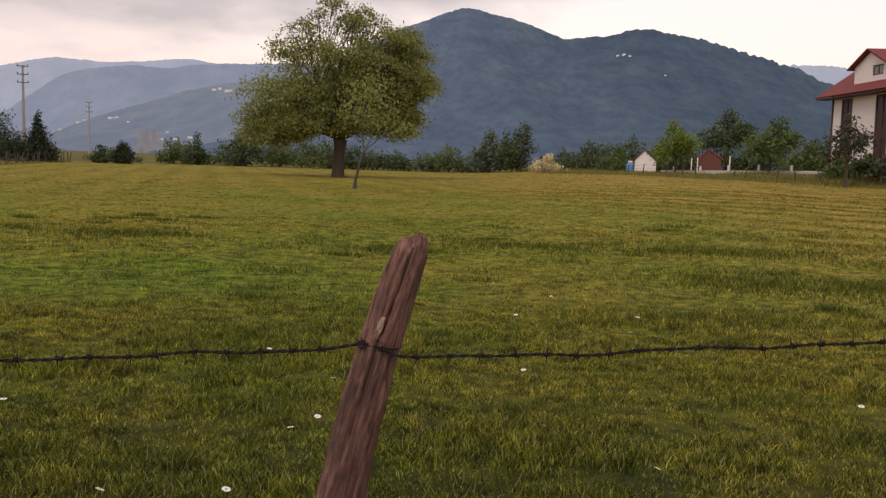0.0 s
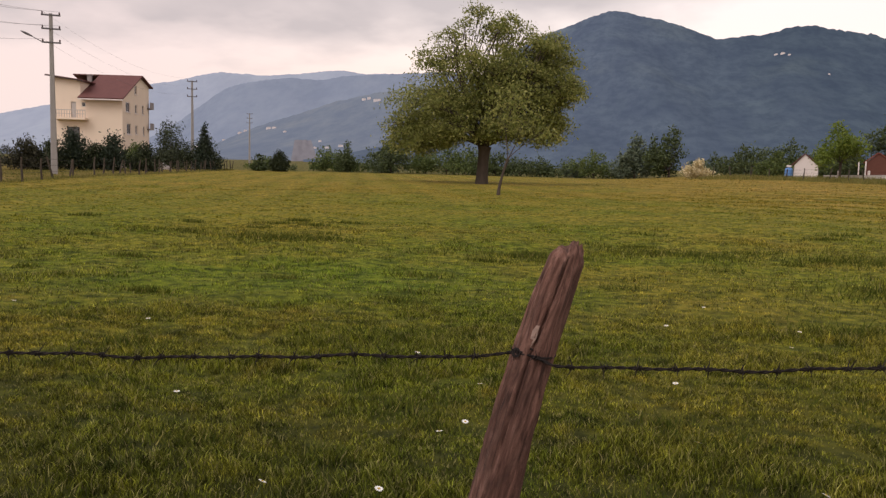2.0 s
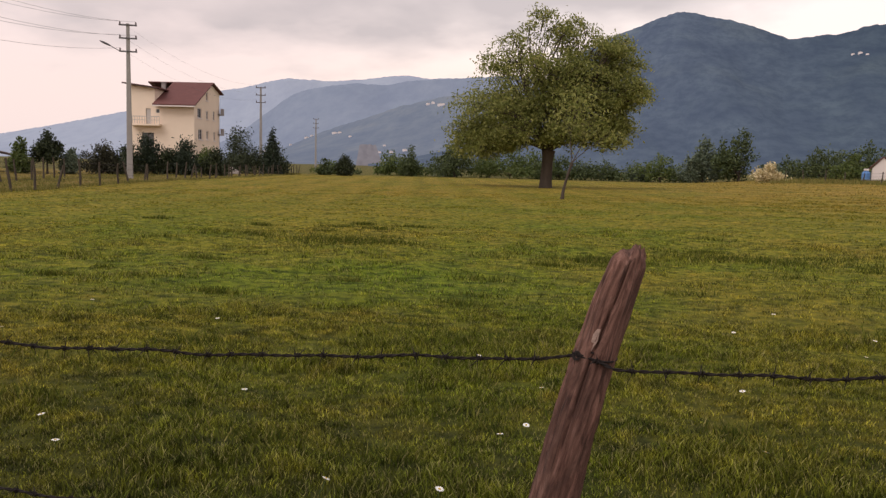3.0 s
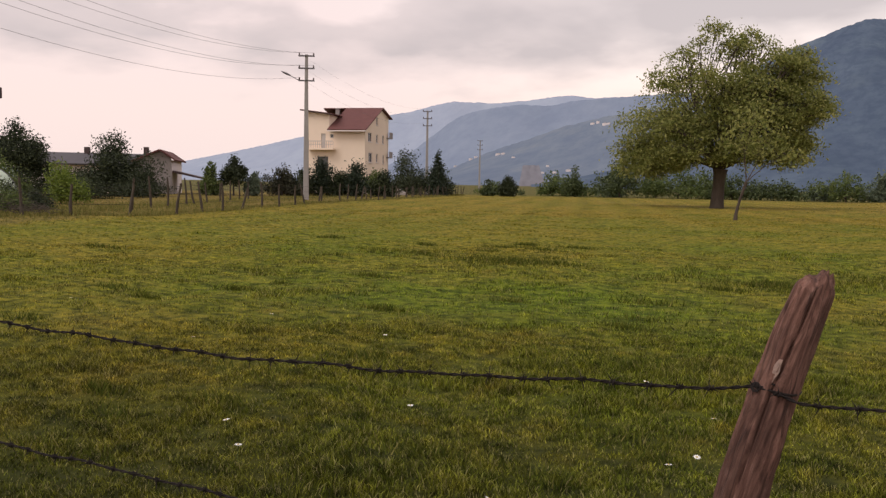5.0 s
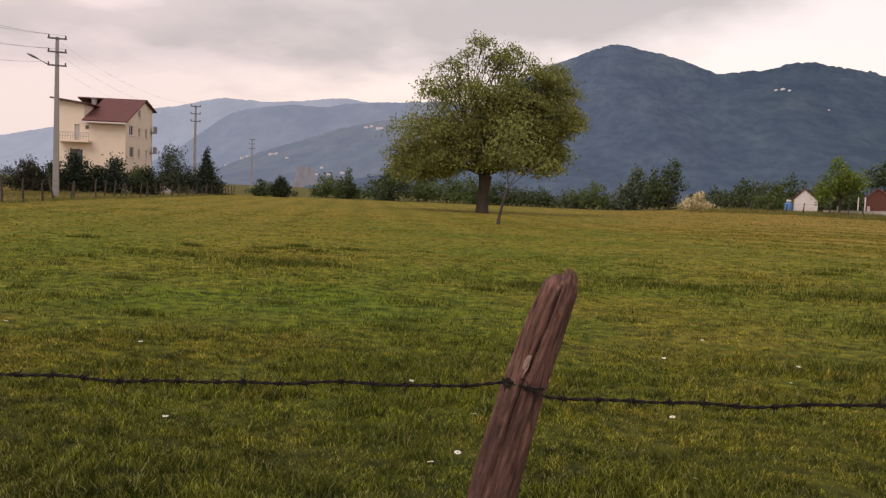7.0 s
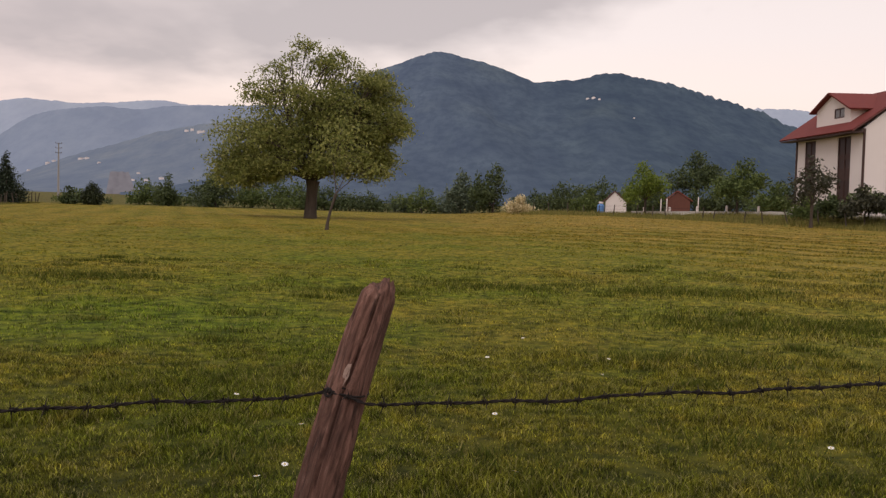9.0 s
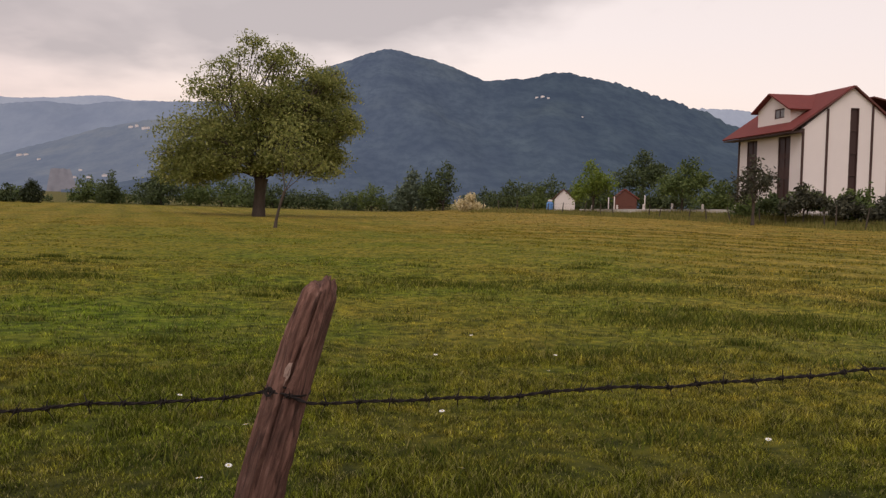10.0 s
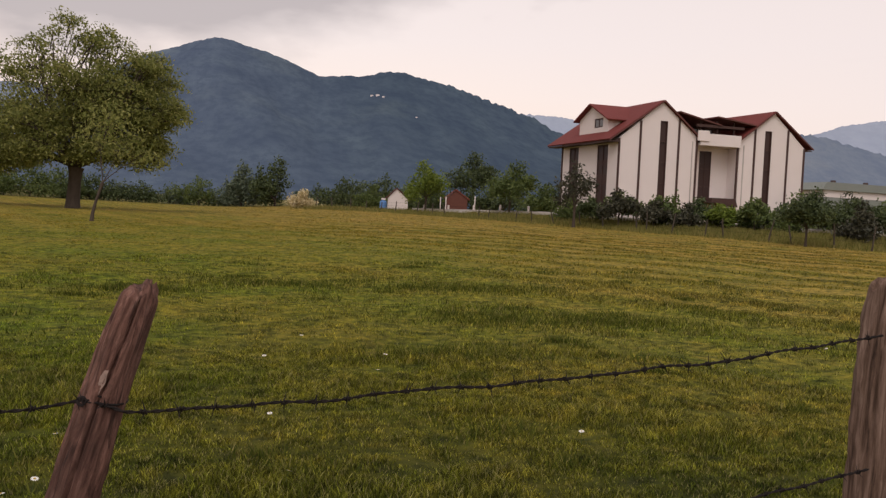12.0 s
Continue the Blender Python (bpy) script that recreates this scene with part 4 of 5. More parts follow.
for k, (x, y, h, w, m) in enumerate(((-27.4, 18.7, 1.75, 1.9, BRT), (-30.5, 18.2, 1.9, 2.2, MID), (-31.5, 21.5, 1.7, 2.4, DRK), (-33.0, 19.5, 2.2, 2.6, MID), (-33.4, 24.4, 1.7, 2.8, DEEP), (-36.8, 24.6, 1.9, 3.0, DEEP), (-35.4, 28.6, 1.8, 3.0, DEEP), (-37.5, 31.0, 1.7, 3.0, DEEP), (-34.8, 22.0, 1.8, 2.6, DEEP))):
    shrub("garden_shrub", "low leafy shrub behind the wire fence", "shrub", x * 1.5, y * 1.5, h * (1.15 if k > 3 else 1.4), w * 1.5, m, 184 + k, 0.085, 330, 12, "round", "garden shrubs")
for k, (x, y, h, w, m) in enumerate(((-31.6, 18.6, 1.55, 2.4, MID), (-33.0, 20.0, 1.5, 2.2, DEEP), (-32.3, 17.9, 1.6, 2.4, DEEP), (-30.4, 18.6, 0.9, 1.6, MID), (-33.6, 21.6, 1.1, 1.8, DEEP))):
    shrub("garden_shrub", "low grey-green bush in front of the plastic tunnel", "shrub", x, y, h, w, m, 220 + k, 0.05, 260, 12, "round", "garden shrubs")
for k, (x, y, h, w, m, s) in enumerate(((-57.7, 55.1, 2.8, 2.1, MID, "round"), (-56.2, 56.6, 3.4, 2.5, DRK, "tree"), (-54.8, 58.0, 2.1, 1.7, GRY, "round"), (-54.2, 61.2, 2.7, 3.6, PUR, "round"), (-52.5, 65.3, 3.6, 3.7, PIN, "round"), (-49.7, 67.4, 3.5, 3.8, PIN, "round"), (-56.2, 87.2, 5.1, 6.6, DRK, "round"), (-52.2, 88.5, 4.0, 4.0, DRK, "round"), (-44.6, 92.6, 2.4, 2.6, DRK, "round"), (-54.9, 78.4, 2.6, 3.3, MID, "round"), (-53.0, 63.2, 2.6, 3.4, DRK, "round"), (-51.0, 66.4, 2.4, 3.4, DRK, "round"), (-47.6, 69.5, 2.4, 3.0, DRK, "round"), (-58.8, 90.0, 5.0, 5.0, DRK, "round"))):
    shrub("garden_shrub", "dark shrub in the garden of the cream house", "shrub", x, y, h * 1.15, w * 1.12, DEEP if m is DRK else m, 190 + k, 0.13, 560, 9, s, "shrubs by the cream house")
shrub("conifer", "dark pointed conifer beside the power pole", "tree", -49.9, 84.2, 5.6, 2.9, PIN, 210, 0.16, 330, 8, "cone", "conifers")


# ---- barbed-wire fence ----
def old_post(name, foot, tip, r0, r1, seed, label, parent, jag=0.03, mat=WOOD):
    """A split, weathered post: hewn section, deep drying cracks along the grain and a broken top."""
    rng = np.random.default_rng(seed)
    rows, sides = 150, 72
    t = np.linspace(0, 1, rows)[:, None]
    a = np.linspace(0, 2 * np.pi, sides, endpoint=False)[None, :]
    L = np.linalg.norm(np.array(tip) - np.array(foot))
    hewn = 1 / (np.abs(np.cos(a - 0.35)) ** 4 + np.abs(np.sin(a - 0.35)) ** 4) ** (1 / 4)
    r = (r0 + (r1 - r0) * t ** 1.25) * (0.90 + 0.13 * (hewn - 1) / 0.3)
    grooves = np.zeros((rows, sides))
    for k in range(13):
        c0, amp, wid = rng.uniform(0, 2 * np.pi), rng.uniform(0.015, 0.065), rng.uniform(0.025, 0.09)
        s0, s1 = rng.uniform(-0.2, 0.6), rng.uniform(0.5, 1.2)
        c = c0 + 0.16 * np.sin(t * rng.uniform(2, 6) + rng.uniform(0, 6)) + 0.10 * (t - 0.5)
        d = (a - c + np.pi) % (2 * np.pi) - np.pi
        live = smooth01(s0, s0 + 0.2, t) * (1 - smooth01(s1 - 0.1, s1 + 0.1, t))
        grooves += amp * np.exp(-(d / wid) ** 2) * live
    # two long splits that open towards the top
    for c0, amp, wid, run in ((-1.75, 0.42, 0.045, 0.9), (-2.35, 0.26, 0.05, 0.3), (-2.75, 0.22, 0.06, 0.1)):
        c = c0 + run * (t - 0.55) + 0.05 * np.sin(t * 7.0) + 0.035 * np.sin(t * 23)
        d = (a - c + np.pi) % (2 * np.pi) - np.pi
        grooves += amp * np.exp(-(d / wid) ** 2) * smooth01(0.40, 0.66, t)
    rough = 0.10 * (value_noise(a * 8 + 40, t * 26, seed) - 0.5) + 0.13 * (value_noise(a * 1.6 + 40, t * 8, seed + 1) - 0.5) + 0.06 * (value_noise(a * 16 + 40, t * 9, seed + 2) - 0.5)
    r = r * (1 - grooves + rough)
    taper = 1 - 0.07 * smooth01(0.86, 0.97, t) - 0.30 * smooth01(0.972, 1.0, t) ** 2
    r = r * taper
    zz = t * L + jag * smooth01(0.90, 1, t) * (1.3 * value_noise(a * 3.2 + 9, t * 0 + 1, seed + 5) - 0.9 + 0.30 * np.cos(a + 0.4))
    x = r * np.cos(a) + 0.010 * np.sin(t * 6.5)
    y = r * np.sin(a)
    v = np.stack((x, y, zz * np.ones_like(a)), -1).reshape(-1, 3)
    top = np.array([[0.0, 0, L - jag * 0.9]])
    way = (Vector(tip) - Vector(foot)).normalized()
    m = Matrix.Translation(foot) @ Vector((0, 0, 1)).rotation_difference(way).to_matrix().to_4x4()
    i, j = np.meshgrid(np.arange(rows - 1), np.arange(sides), indexing="ij")
    jn = (j + 1) % sides
    q = np.stack((i * sides + j, i * sides + jn, (i + 1) * sides + jn, (i + 1) * sides + j), -1).reshape(-1, 4)
    last = (rows - 1) * sides
    cap = np.array([[last + k, last + (k + 1) % sides, len(v), len(v)] for k in range(sides)])
    me_v = np.concatenate((v, top))
    me = bpy.data.meshes.new(name)
    me.from_pydata(me_v.tolist(), [], [list(f) for f in q] + [[int(c[0]), int(c[1]), int(c[2])] for c in cap])
    me.polygons.foreach_set("use_smooth", [True] * len(me.polygons))
    ob = link_mesh(name, me, mat, parent, label)
    ob.matrix_basis = m
    return ob


def barbed(name, pts, parent, seed, gap=0.098):
    """Two twisted strands with a four-pointed barb every gap metres."""
    rng = np.random.default_rng(seed)
    pts = np.asarray(pts, float)
    seg = np.linalg.norm(np.diff(pts, axis=0), axis=1)
    cum = np.concatenate(([0], np.cumsum(seg)))
    n = int(cum[-1] / 0.011)
    s = np.linspace(0, cum[-1], n)
    line = np.stack([np.interp(s, cum, pts[:, k]) for k in range(3)], -1)
    line[:, 2] += 0.0030 * np.sin(s * 3.3 + 0.6) + 0.0030 * np.sin(s * 7.7 + 2) + 0.003 * np.sin(s * 13) + 0.0022 * np.sin(s * 23 + 1)
    way = np.gradient(line, axis=0)
    way /= np.linalg.norm(way, axis=1)[:, None]
    u = np.cross(way, (0, 0, 1.0))
    u /= np.linalg.norm(u, axis=1)[:, None]
    w = np.cross(u, way)
    chunks = []
    for ph in (0, np.pi):
        a = s * 2 * np.pi / 0.075 + ph
        chunks.append(tube_arrays(line + 0.0030 * (u * np.cos(a)[:, None] + w * np.sin(a)[:, None]), np.full(n, 0.0030), 5))
    for b in np.arange(0.05, cum[-1], gap):
        b += rng.normal(0, 0.008)
        k = int(np.clip(b / cum[-1] * (n - 1), 2, n - 3))
        turn = rng.uniform(0, 3.14)
        coil = np.linspace(0, 4 * np.pi, 22)
        c = line[k] + way[k] * np.linspace(-0.009, 0.009, 22)[:, None] + 0.0072 * (u[k] * np.cos(coil + turn)[:, None] + w[k] * np.sin(coil + turn)[:, None])
        chunks.append(tube_arrays(c, np.full(22, 0.0024), 4))
        for q in range(4):
            an = turn + q * 1.57 + rng.normal(0, 0.25)
            d = u[k] * math.cos(an) + w[k] * math.sin(an) + way[k] * rng.normal(0, 0.35)
            p0 = line[k] + way[k] * (0.004 if q % 2 else -0.004)
            chunks.append(tube_arrays([p0, p0 + d * 0.010, p0 + d * rng.uniform(0.026, 0.038)], [0.0024, 0.0020, 0.0006], 4))
    v, q = join(chunks)
    return raw(name, v, q, WIRE, parent, "dark rusty barbed wire", True)


def sagged(a, b, sag, n=24):
    t = np.linspace(0, 1, n)[:, None]
    p = np.asarray(a, float) * (1 - t) + np.asarray(b, float) * t
    p[:, 2] -= (sag * 4 * t * (1 - t))[:, 0]
    return p


FOOT, TIP = Vector((-0.538, 2.257, -0.183)), Vector((-0.170, 2.257, 1.232))
fence = new("barbed_wire_fence")
fence.location = (-0.3, 2.1, 0)
inv = Matrix.Translation((0.3, -2.1, 0))


def fpart(ob):
    ob.matrix_parent_inverse = inv
    return ob


fpart(old_post("post", tuple(FOOT), tuple(TIP), 0.090, 0.061, 3, "leaning split post of weathered red-brown wood", fence, 0.034))
fpart(old_post("post", (2.680, 2.608, -0.18), (2.752, 2.629, 1.312), 0.100, 0.098, 8, "upright cracked grey-brown wooden post", fence, 0.03, WOOD_OLD))
fpart(old_post("post", (-3.331, 1.62, -0.18), (-3.305, 1.62, 1.19), 0.062, 0.045, 12, "thin grey wooden post", fence, 0.03, WOOD_OLD))
K = np.array((-0.314, 2.195, 0.896))
KR = np.array((-0.199, 2.186, 0.867))
upper = np.concatenate((sagged((-3.248, 1.568, 0.903), K, 0.060), sagged(K, KR, -0.001, 8)[1:], sagged(KR, (2.644, 2.536, 1.083), 0.037)[1:]))
fpart(barbed("wire", upper, fence, 4))
lower = np.concatenate((sagged((-3.248, 1.568, 0.409), (-0.409, 2.182, 0.285), 0.03), sagged((-0.409, 2.182, 0.285), (2.618, 2.525, 0.534), 0.05)[1:]))
fpart(barbed("wire", lower, fence, 5))
# the wire wound round the leaning post, and its staple
ax = (TIP - FOOT).normalized()
wrap = []
for k in range(40):
    a = k / 39 * 2 * math.pi * 1.15 - 2.6
    c = FOOT + ax * ((0.896 + 0.183) / ax.z) + Vector((-0.002, 0, 0))
    wrap.append(tuple(c + Vector((0.057 * math.cos(a), 0.064 * math.sin(a), -0.012 * math.cos(a) + 0.0006 * k - 0.012))))
v, q = tube_arrays(wrap, np.full(40, 0.0034), 5)
fpart(raw("wire_loop", v, q, WIRE, fence, "rusty wire wound round the post", True))
kn = []
for k in range(4):
    a = np.linspace(0, 2 * np.pi, 18)
    rr = 0.012 - 0.001 * k
    kn.append(tube_arrays(np.stack((K[0] - 0.002 + rr * np.cos(a + k), K[1] - 0.004 + rr * np.sin(a + k) * 0.6, K[2] + rr * np.sin(a * 1.0 + k * 0.8)), -1), np.full(18, 0.0022), 5))
v, q = join(kn)
fpart(raw("wire_knot", v, q, WIRE, fence, "knot of rusty wire", True))
# a scar of bared wood above the wire
sc_at = FOOT + ax * ((0.950 + 0.183) / ax.z)
sv, sf = [], []
for i in range(9):
    for j in range(4):
        t, s = i / 8 - 0.5, j / 3 - 0.5
        wdt = 0.013 * (1 - 1.5 * abs(t) ** 1.8) * (0.95 + 0.18 * math.sin(i * 1.3 + j))
        an = -1.88 + s * wdt / 0.05 * 1.2 + 0.1 * t
        sv.append(tuple(sc_at + ax * (t * 0.072) + Vector((0.0692 * math.cos(an), 0.0692 * math.sin(an), 0))))
for i in range(8):
    for j in range(3):
        sf.append((i * 4 + j, i * 4 + j + 1, (i + 1) * 4 + j + 1, (i + 1) * 4 + j))
fpart(raw("bared_patch", sv, sf, WOOD_PALE, fence, "pale patch of bared wood", True))
tagged(fence, "old barbed-wire fence on leaning wooden posts", "fence")


# ---- field fences ----
def field_fence(a, b, n, heights, seed, label, wires=3):
    rng = np.random.default_rng(seed)
    top = thing("wire_fence", a[0], a[1])
    o = top.matrix_basis.inverted()
    tops = []
    shared = []
    for k in range(4):
        t = np.linspace(0, 1, 6)
        pts = np.stack((0.03 * np.sin(t * 4 + k), 0.02 * np.cos(t * 3 + k), t * 1.0 - 0.12 * (1 - t)), -1)
        v, q = tube_arrays(pts, 0.062 * (1 - 0.35 * t) * (1 + 0.12 * np.sin(t * 20 + k)), 7)
        shared.append((v, q))
    meshes = []
    for v, q in shared:
        ob = raw("post", v, q, WOOD_GREY, None, "", True)
        meshes.append(ob.data)
        bpy.data.objects.remove(ob)
    for k in range(n):
        s = (k + rng.uniform(-0.25, 0.25)) / (n - 1)
        x, y = a[0] + (b[0] - a[0]) * s + rng.normal(0, 0.15), a[1] + (b[1] - a[1]) * s + rng.normal(0, 0.15)
        z = gz(x, y)
        h = rng.uniform(*heights)
        ob = new("post", meshes[k % 4])
        ob.parent = top
        lx, ly = rng.normal(0, 6), rng.normal(0, 5)
        ob.matrix_basis = o @ pose(x, y, z, lx, ly, rng.uniform(0, 360)) @ Matrix.Diagonal((1.1, 1.1, h, 1))
        tops.append((x, y, z, h))
    for w in range(wires):
        pts = np.array([(x, y, z + h * (0.34 + 0.27 * w)) for x, y, z, h in tops])
        pts = pts - np.array(top.matrix_basis.translation)
        v, q = tube_arrays(pts, np.full(len(pts), 0.007), 4)
        raw("wire", v, q, WIRE, top)
    return tagged(top, label, "fence", "field fences")


field_fence((-31.0, 12.0), (-26.4, 21.2), 6, (1.1, 1.45), 41, "grey wooden post-and-wire fence along the meadow")
field_fence((-26.4, 22.8), (-38.0, 51.5), 13, (1.1, 1.45), 46, "grey wooden post-and-wire fence along the meadow")
field_fence((-38.3, 52.6), (-53.0, 96.0), 30, (0.95, 1.3), 42, "grey wooden post-and-wire fence along the meadow")
field_fence((-31.0, 24.6), (-46.0, 48.0), 10, (1.2, 1.6), 43, "grey wooden garden fence with wire", 2)
field_fence((7.0, 92.0), (30.6, 61.6), 17, (1.0, 1.35), 44, "thin wooden post-and-wire fence along the meadow")
field_fence((31.3, 60.4), (40.5, 42.0), 9, (1.3, 1.8), 45, "tall wooden post-and-wire fence along the meadow")


# ---- power poles ----
def power_pole(x, y, h, turn, label, lamp_arm, arms=(0.0, 0.95, 1.9)):
    ob = thing("power_pole", x, y, None, turn)
    bm = bmesh.new()
    for z0, z1, w0, w1 in ((-0.3, h, 0.22, 0.11),):
        a = [bm.verts.new((sx * w0, sy * w0 * 0.8, z0)) for sx, sy in ((-1, -1), (1, -1), (1, 1), (-1, 1))]
        b = [bm.verts.new((sx * w1, sy * w1 * 0.8, z1)) for sx, sy in ((-1, -1), (1, -1), (1, 1), (-1, 1))]
        bm.faces.new(a[::-1]), bm.faces.new(b)
        for i in range(4):
            bm.faces.new((a[i], a[(i + 1) % 4], b[(i + 1) % 4], b[i]))
    bmesh.ops.bevel(bm, geom=list(bm.edges), offset=0.025, segments=1, affect="EDGES")
    part("shaft", bm, CONCRETE, ob, "tapered grey concrete shaft")
    for k, d in enumerate(arms):
        z, half = h - 0.12 - d, 0.62
        part("crossarm", boxes((-half, half, -0.15, -0.11, z - 0.04, z + 0.04), (-half, half, 0.11, 0.15, z - 0.04, z + 0.04)), STEEL, ob)
        for sx in (-0.55, 0.55):
            t = np.linspace(0, 1, 7)
            v, q = tube_arrays(np.stack((np.full(7, sx), np.full(7, 0.0), z + 0.04 + 0.20 * t), -1), np.array((0.025, 0.06, 0.04, 0.065, 0.04, 0.055, 0.02)), 8)
            raw("insulator", v, q, BROWN, ob, "", True)
    if lamp_arm:
        z = h - 2.05
        v, q = tube_arrays([(-0.15, 0, z), (-0.7, 0, z + 0.1), (-1.3, 0, z + 0.42)], [0.04, 0.035, 0.03], 6)
        raw("lamp_arm", v, q, STEEL, ob, "", True)
        t = np.linspace(0, 1, 6)
        v, q = tube_arrays(np.stack((-1.2 - 0.75 * t, np.zeros(6), z + 0.38 + 0.33 * t), -1), np.array((0.04, 0.065, 0.08, 0.08, 0.06, 0.02)), 8)
        raw("street_light_head", v, q, STEEL, ob, "grey street-light head", True)
    return tagged(ob, label, "power pole", "power poles")


P1, P2, P0 = (-41.4, 49.5), (-56.8, 93.0), (-27.0, 2.0)
power_pole(*P1, 11.3, 34, "grey concrete power pole with three crossarms and a street light", True)
power_pole(*P2, 11.2, 34, "grey concrete power pole with three crossarms", False)
power_pole(*P0, 11.3, 34, "grey concrete power pole with three crossarms", False)
pylon = power_pole(-87.0, 166.0, 11.6, 34, "distant dark power pole with crossarms", False, (0.0, 1.0, 2.0))


def cable(a, b, sag, r=0.008):
    v, q = tube_arrays(sagged(a, b, sag, 40), np.full(40, r), 4)
    ob = raw("overhead_cable", v, q, CABLE, None, "", True)
    tagged(ob, "thin dark overhead power cable between the poles", "cable", "overhead cables")


cs, sn = math.cos(radians(34)), math.sin(radians(34))
for dz, sags in ((0.0, 1.9), (0.95, 2.0), (1.9, 2.1)):
    for side in (-0.55, 0.55):
        if dz == 1.9 and side > 0:
            continue
        ends = [(p[0] + side * cs, p[1] + side * sn, 11.45 - dz) for p in (P0, P1, P2)]
        cable(ends[0], ends[1], sags)
        if side < 0:
            cable(ends[1], ends[2], 0.6 * sags, 0.005)


# ---- houses ----
def window(parent, u0, u1, z0, z1, y=0.0, rows=1, cols=1, frame_mat=BROWN, depth=0.08, pane=GLASS):
    """A window in a wall that faces -y: frame, mullions and panes."""
    b = 0.07
    fr = [(u0, u0 + b, y - depth, y + depth, z0, z1), (u1 - b, u1, y - depth, y + depth, z0, z1),
          (u0 + b, u1 - b, y - depth, y + depth, z1 - b, z1), (u0 + b, u1 - b, y - depth, y + depth, z0, z0 + b)]
    for k in range(1, rows):
        z = z0 + (z1 - z0) * k / rows
        fr.append((u0 + b, u1 - b, y - depth * 0.8, y + depth * 0.8, z - 0.05, z + 0.05))
    for k in range(1, cols):
        u = u0 + (u1 - u0) * k / cols
        fr.append((u - 0.03, u + 0.03, y - depth * 0.7, y + depth * 0.7, z0 + b, z1 - b))
    w = part("window", boxes(*fr), frame_mat, parent)
    part("pane", boxes((u0 + b, u1 - b, y - 0.015, y + 0.015, z0 + b, z1 - b)), pane, w)
    return w


def wall_with_holes(outline_top, u0, u1, zb, holes, y0, y1):
    """A wall from u0 to u1 under a roofline, with real rectangular openings, in strips between the edges of the holes."""
    us = sorted({u0, u1, *[h[0] for h in holes], *[h[1] for h in holes], *[p[0] for p in outline_top if u0 < p[0] < u1]})
    top = lambda u: float(np.interp(u, [p[0] for p in outline_top], [p[1] for p in outline_top]))
    bm = bmesh.new()
    for a, b in zip(us[:-1], us[1:]):
        c = (a + b) / 2
        cuts = sorted((h[2], h[3]) for h in holes if h[0] <= c <= h[1])
        z = zb
        for lo, hi in cuts:
            prism(bm, [(a, z), (b, z), (b, lo), (a, lo)], y0, y1)
            z = hi
        prism(bm, [(a, z), (b, z), (b, top(b)), (a, top(a))], y0, y1)
    bmesh.ops.remove_doubles(bm, verts=bm.verts, dist=0.001)
    return bm


def slab(bm, a, b, y0, y1, th=0.13):
    """A sloping roof slab between two (x, z) points."""
    d = Vector((b[0] - a[0], 0, b[1] - a[1])).normalized()
    n = Vector((-d.z, 0, d.x)) * th
    if n.z < 0:
        n = -n
    return prism(bm, [(a[0], a[1]), (b[0], b[1]), (b[0] + n.x, b[1] + n.z), (a[0] + n.x, a[1] + n.z)], y0, y1)


def rake(bm, a, b, y0, y1):
    slab(bm, (a[0], a[1] - 0.06), (b[0], b[1] - 0.06), y0, y1, 0.13)


# the white house with two red gables: x along its front, y to the back
white = new("white_house")
white.matrix_basis = pose(33.0, 70.8, -0.12, 0, -1.0, 6)
ZB = -0.2
top1 = [(0.4, 9.25), (5.05, 12.95), (9.25, 9.75)]
top2 = [(14.2, 9.85), (18.25, 12.85), (22.35, 9.45)]
D = 11.6
h1 = (4.88, 5.68, 3.2, 11.15)
h2 = (17.25, 18.05, 3.2, 11.0)
part("wall", wall_with_holes(top1, 0.4, 9.25, ZB, [h1], 0, 0.3), WHITE, white, "white rendered gable wall")
part("wall", wall_with_holes(top2, 14.2, 22.35, ZB, [h2], 0, 0.3), WHITE, white, "white rendered gable wall")
for h in (h1, h2):
    window(white, *h, y=0.12, rows=4, depth=0.16, pane=GLASS_BROWN)
# back and inner walls
part("wall", wall_with_holes(top1, 0.4, 9.25, ZB, [], D - 0.3, D), WHITE, white)
part("wall", wall_with_holes(top2, 14.2, 22.35, ZB, [], D - 0.3, D), WHITE, white)
part("wall", boxes((9.0, 9.25, 0.3, D - 0.3, ZB, 9.6)), WHITE, white)
part("wall", boxes((14.2, 14.45, 0.3, D - 0.3, ZB, 9.6)), WHITE, white)
part("wall", boxes((22.1, 22.35, 0.3, D - 0.3, ZB, 9.3)), WHITE, white)
part("recess_wall", wall_with_holes([(9.25, 9.1), (14.2, 9.1)], 9.25, 14.2, ZB, [(10.75, 12.2, 3.4, 8.7)], 1.7, 2.0), WHITE, white)
window(white, 10.75, 12.2, 3.4, 8.7, y=1.8, rows=3, cols=2, pane=GLASS_BROWN)
part("porch_roof", prism(bmesh.new(), [(10.8, 4.0), (13.6, 4.0), (13.9, 3.2), (10.8, 3.6)], -0.6, 1.7), BROWN, white)
part("balcony", boxes((9.3, 14.1, -0.35, 2.4, 9.1, 9.35), (9.3, 14.1, -0.35, -0.2, 9.35, 10.25), (8.9, 10.2, -0.5, -0.35, 9.5, 10.5), bevel=0.01), WHITE, white, "white balcony parapet")
part("attic_wall", boxes((9.25, 14.2, 3.2, 3.45, 9.35, 11.4)), DARKTIMBER, white, "dark timber wall behind the balcony")
for u in (9.6, 11.6, 13.6):
    part("balcony_post", boxes((u, u + 0.14, 0.3, 0.44, 9.35, 11.6)), BROWN, white)
for u in (10.4, 12.2):
    window(white, u, u + 1.0, 9.6, 11.1, y=3.15, cols=2)
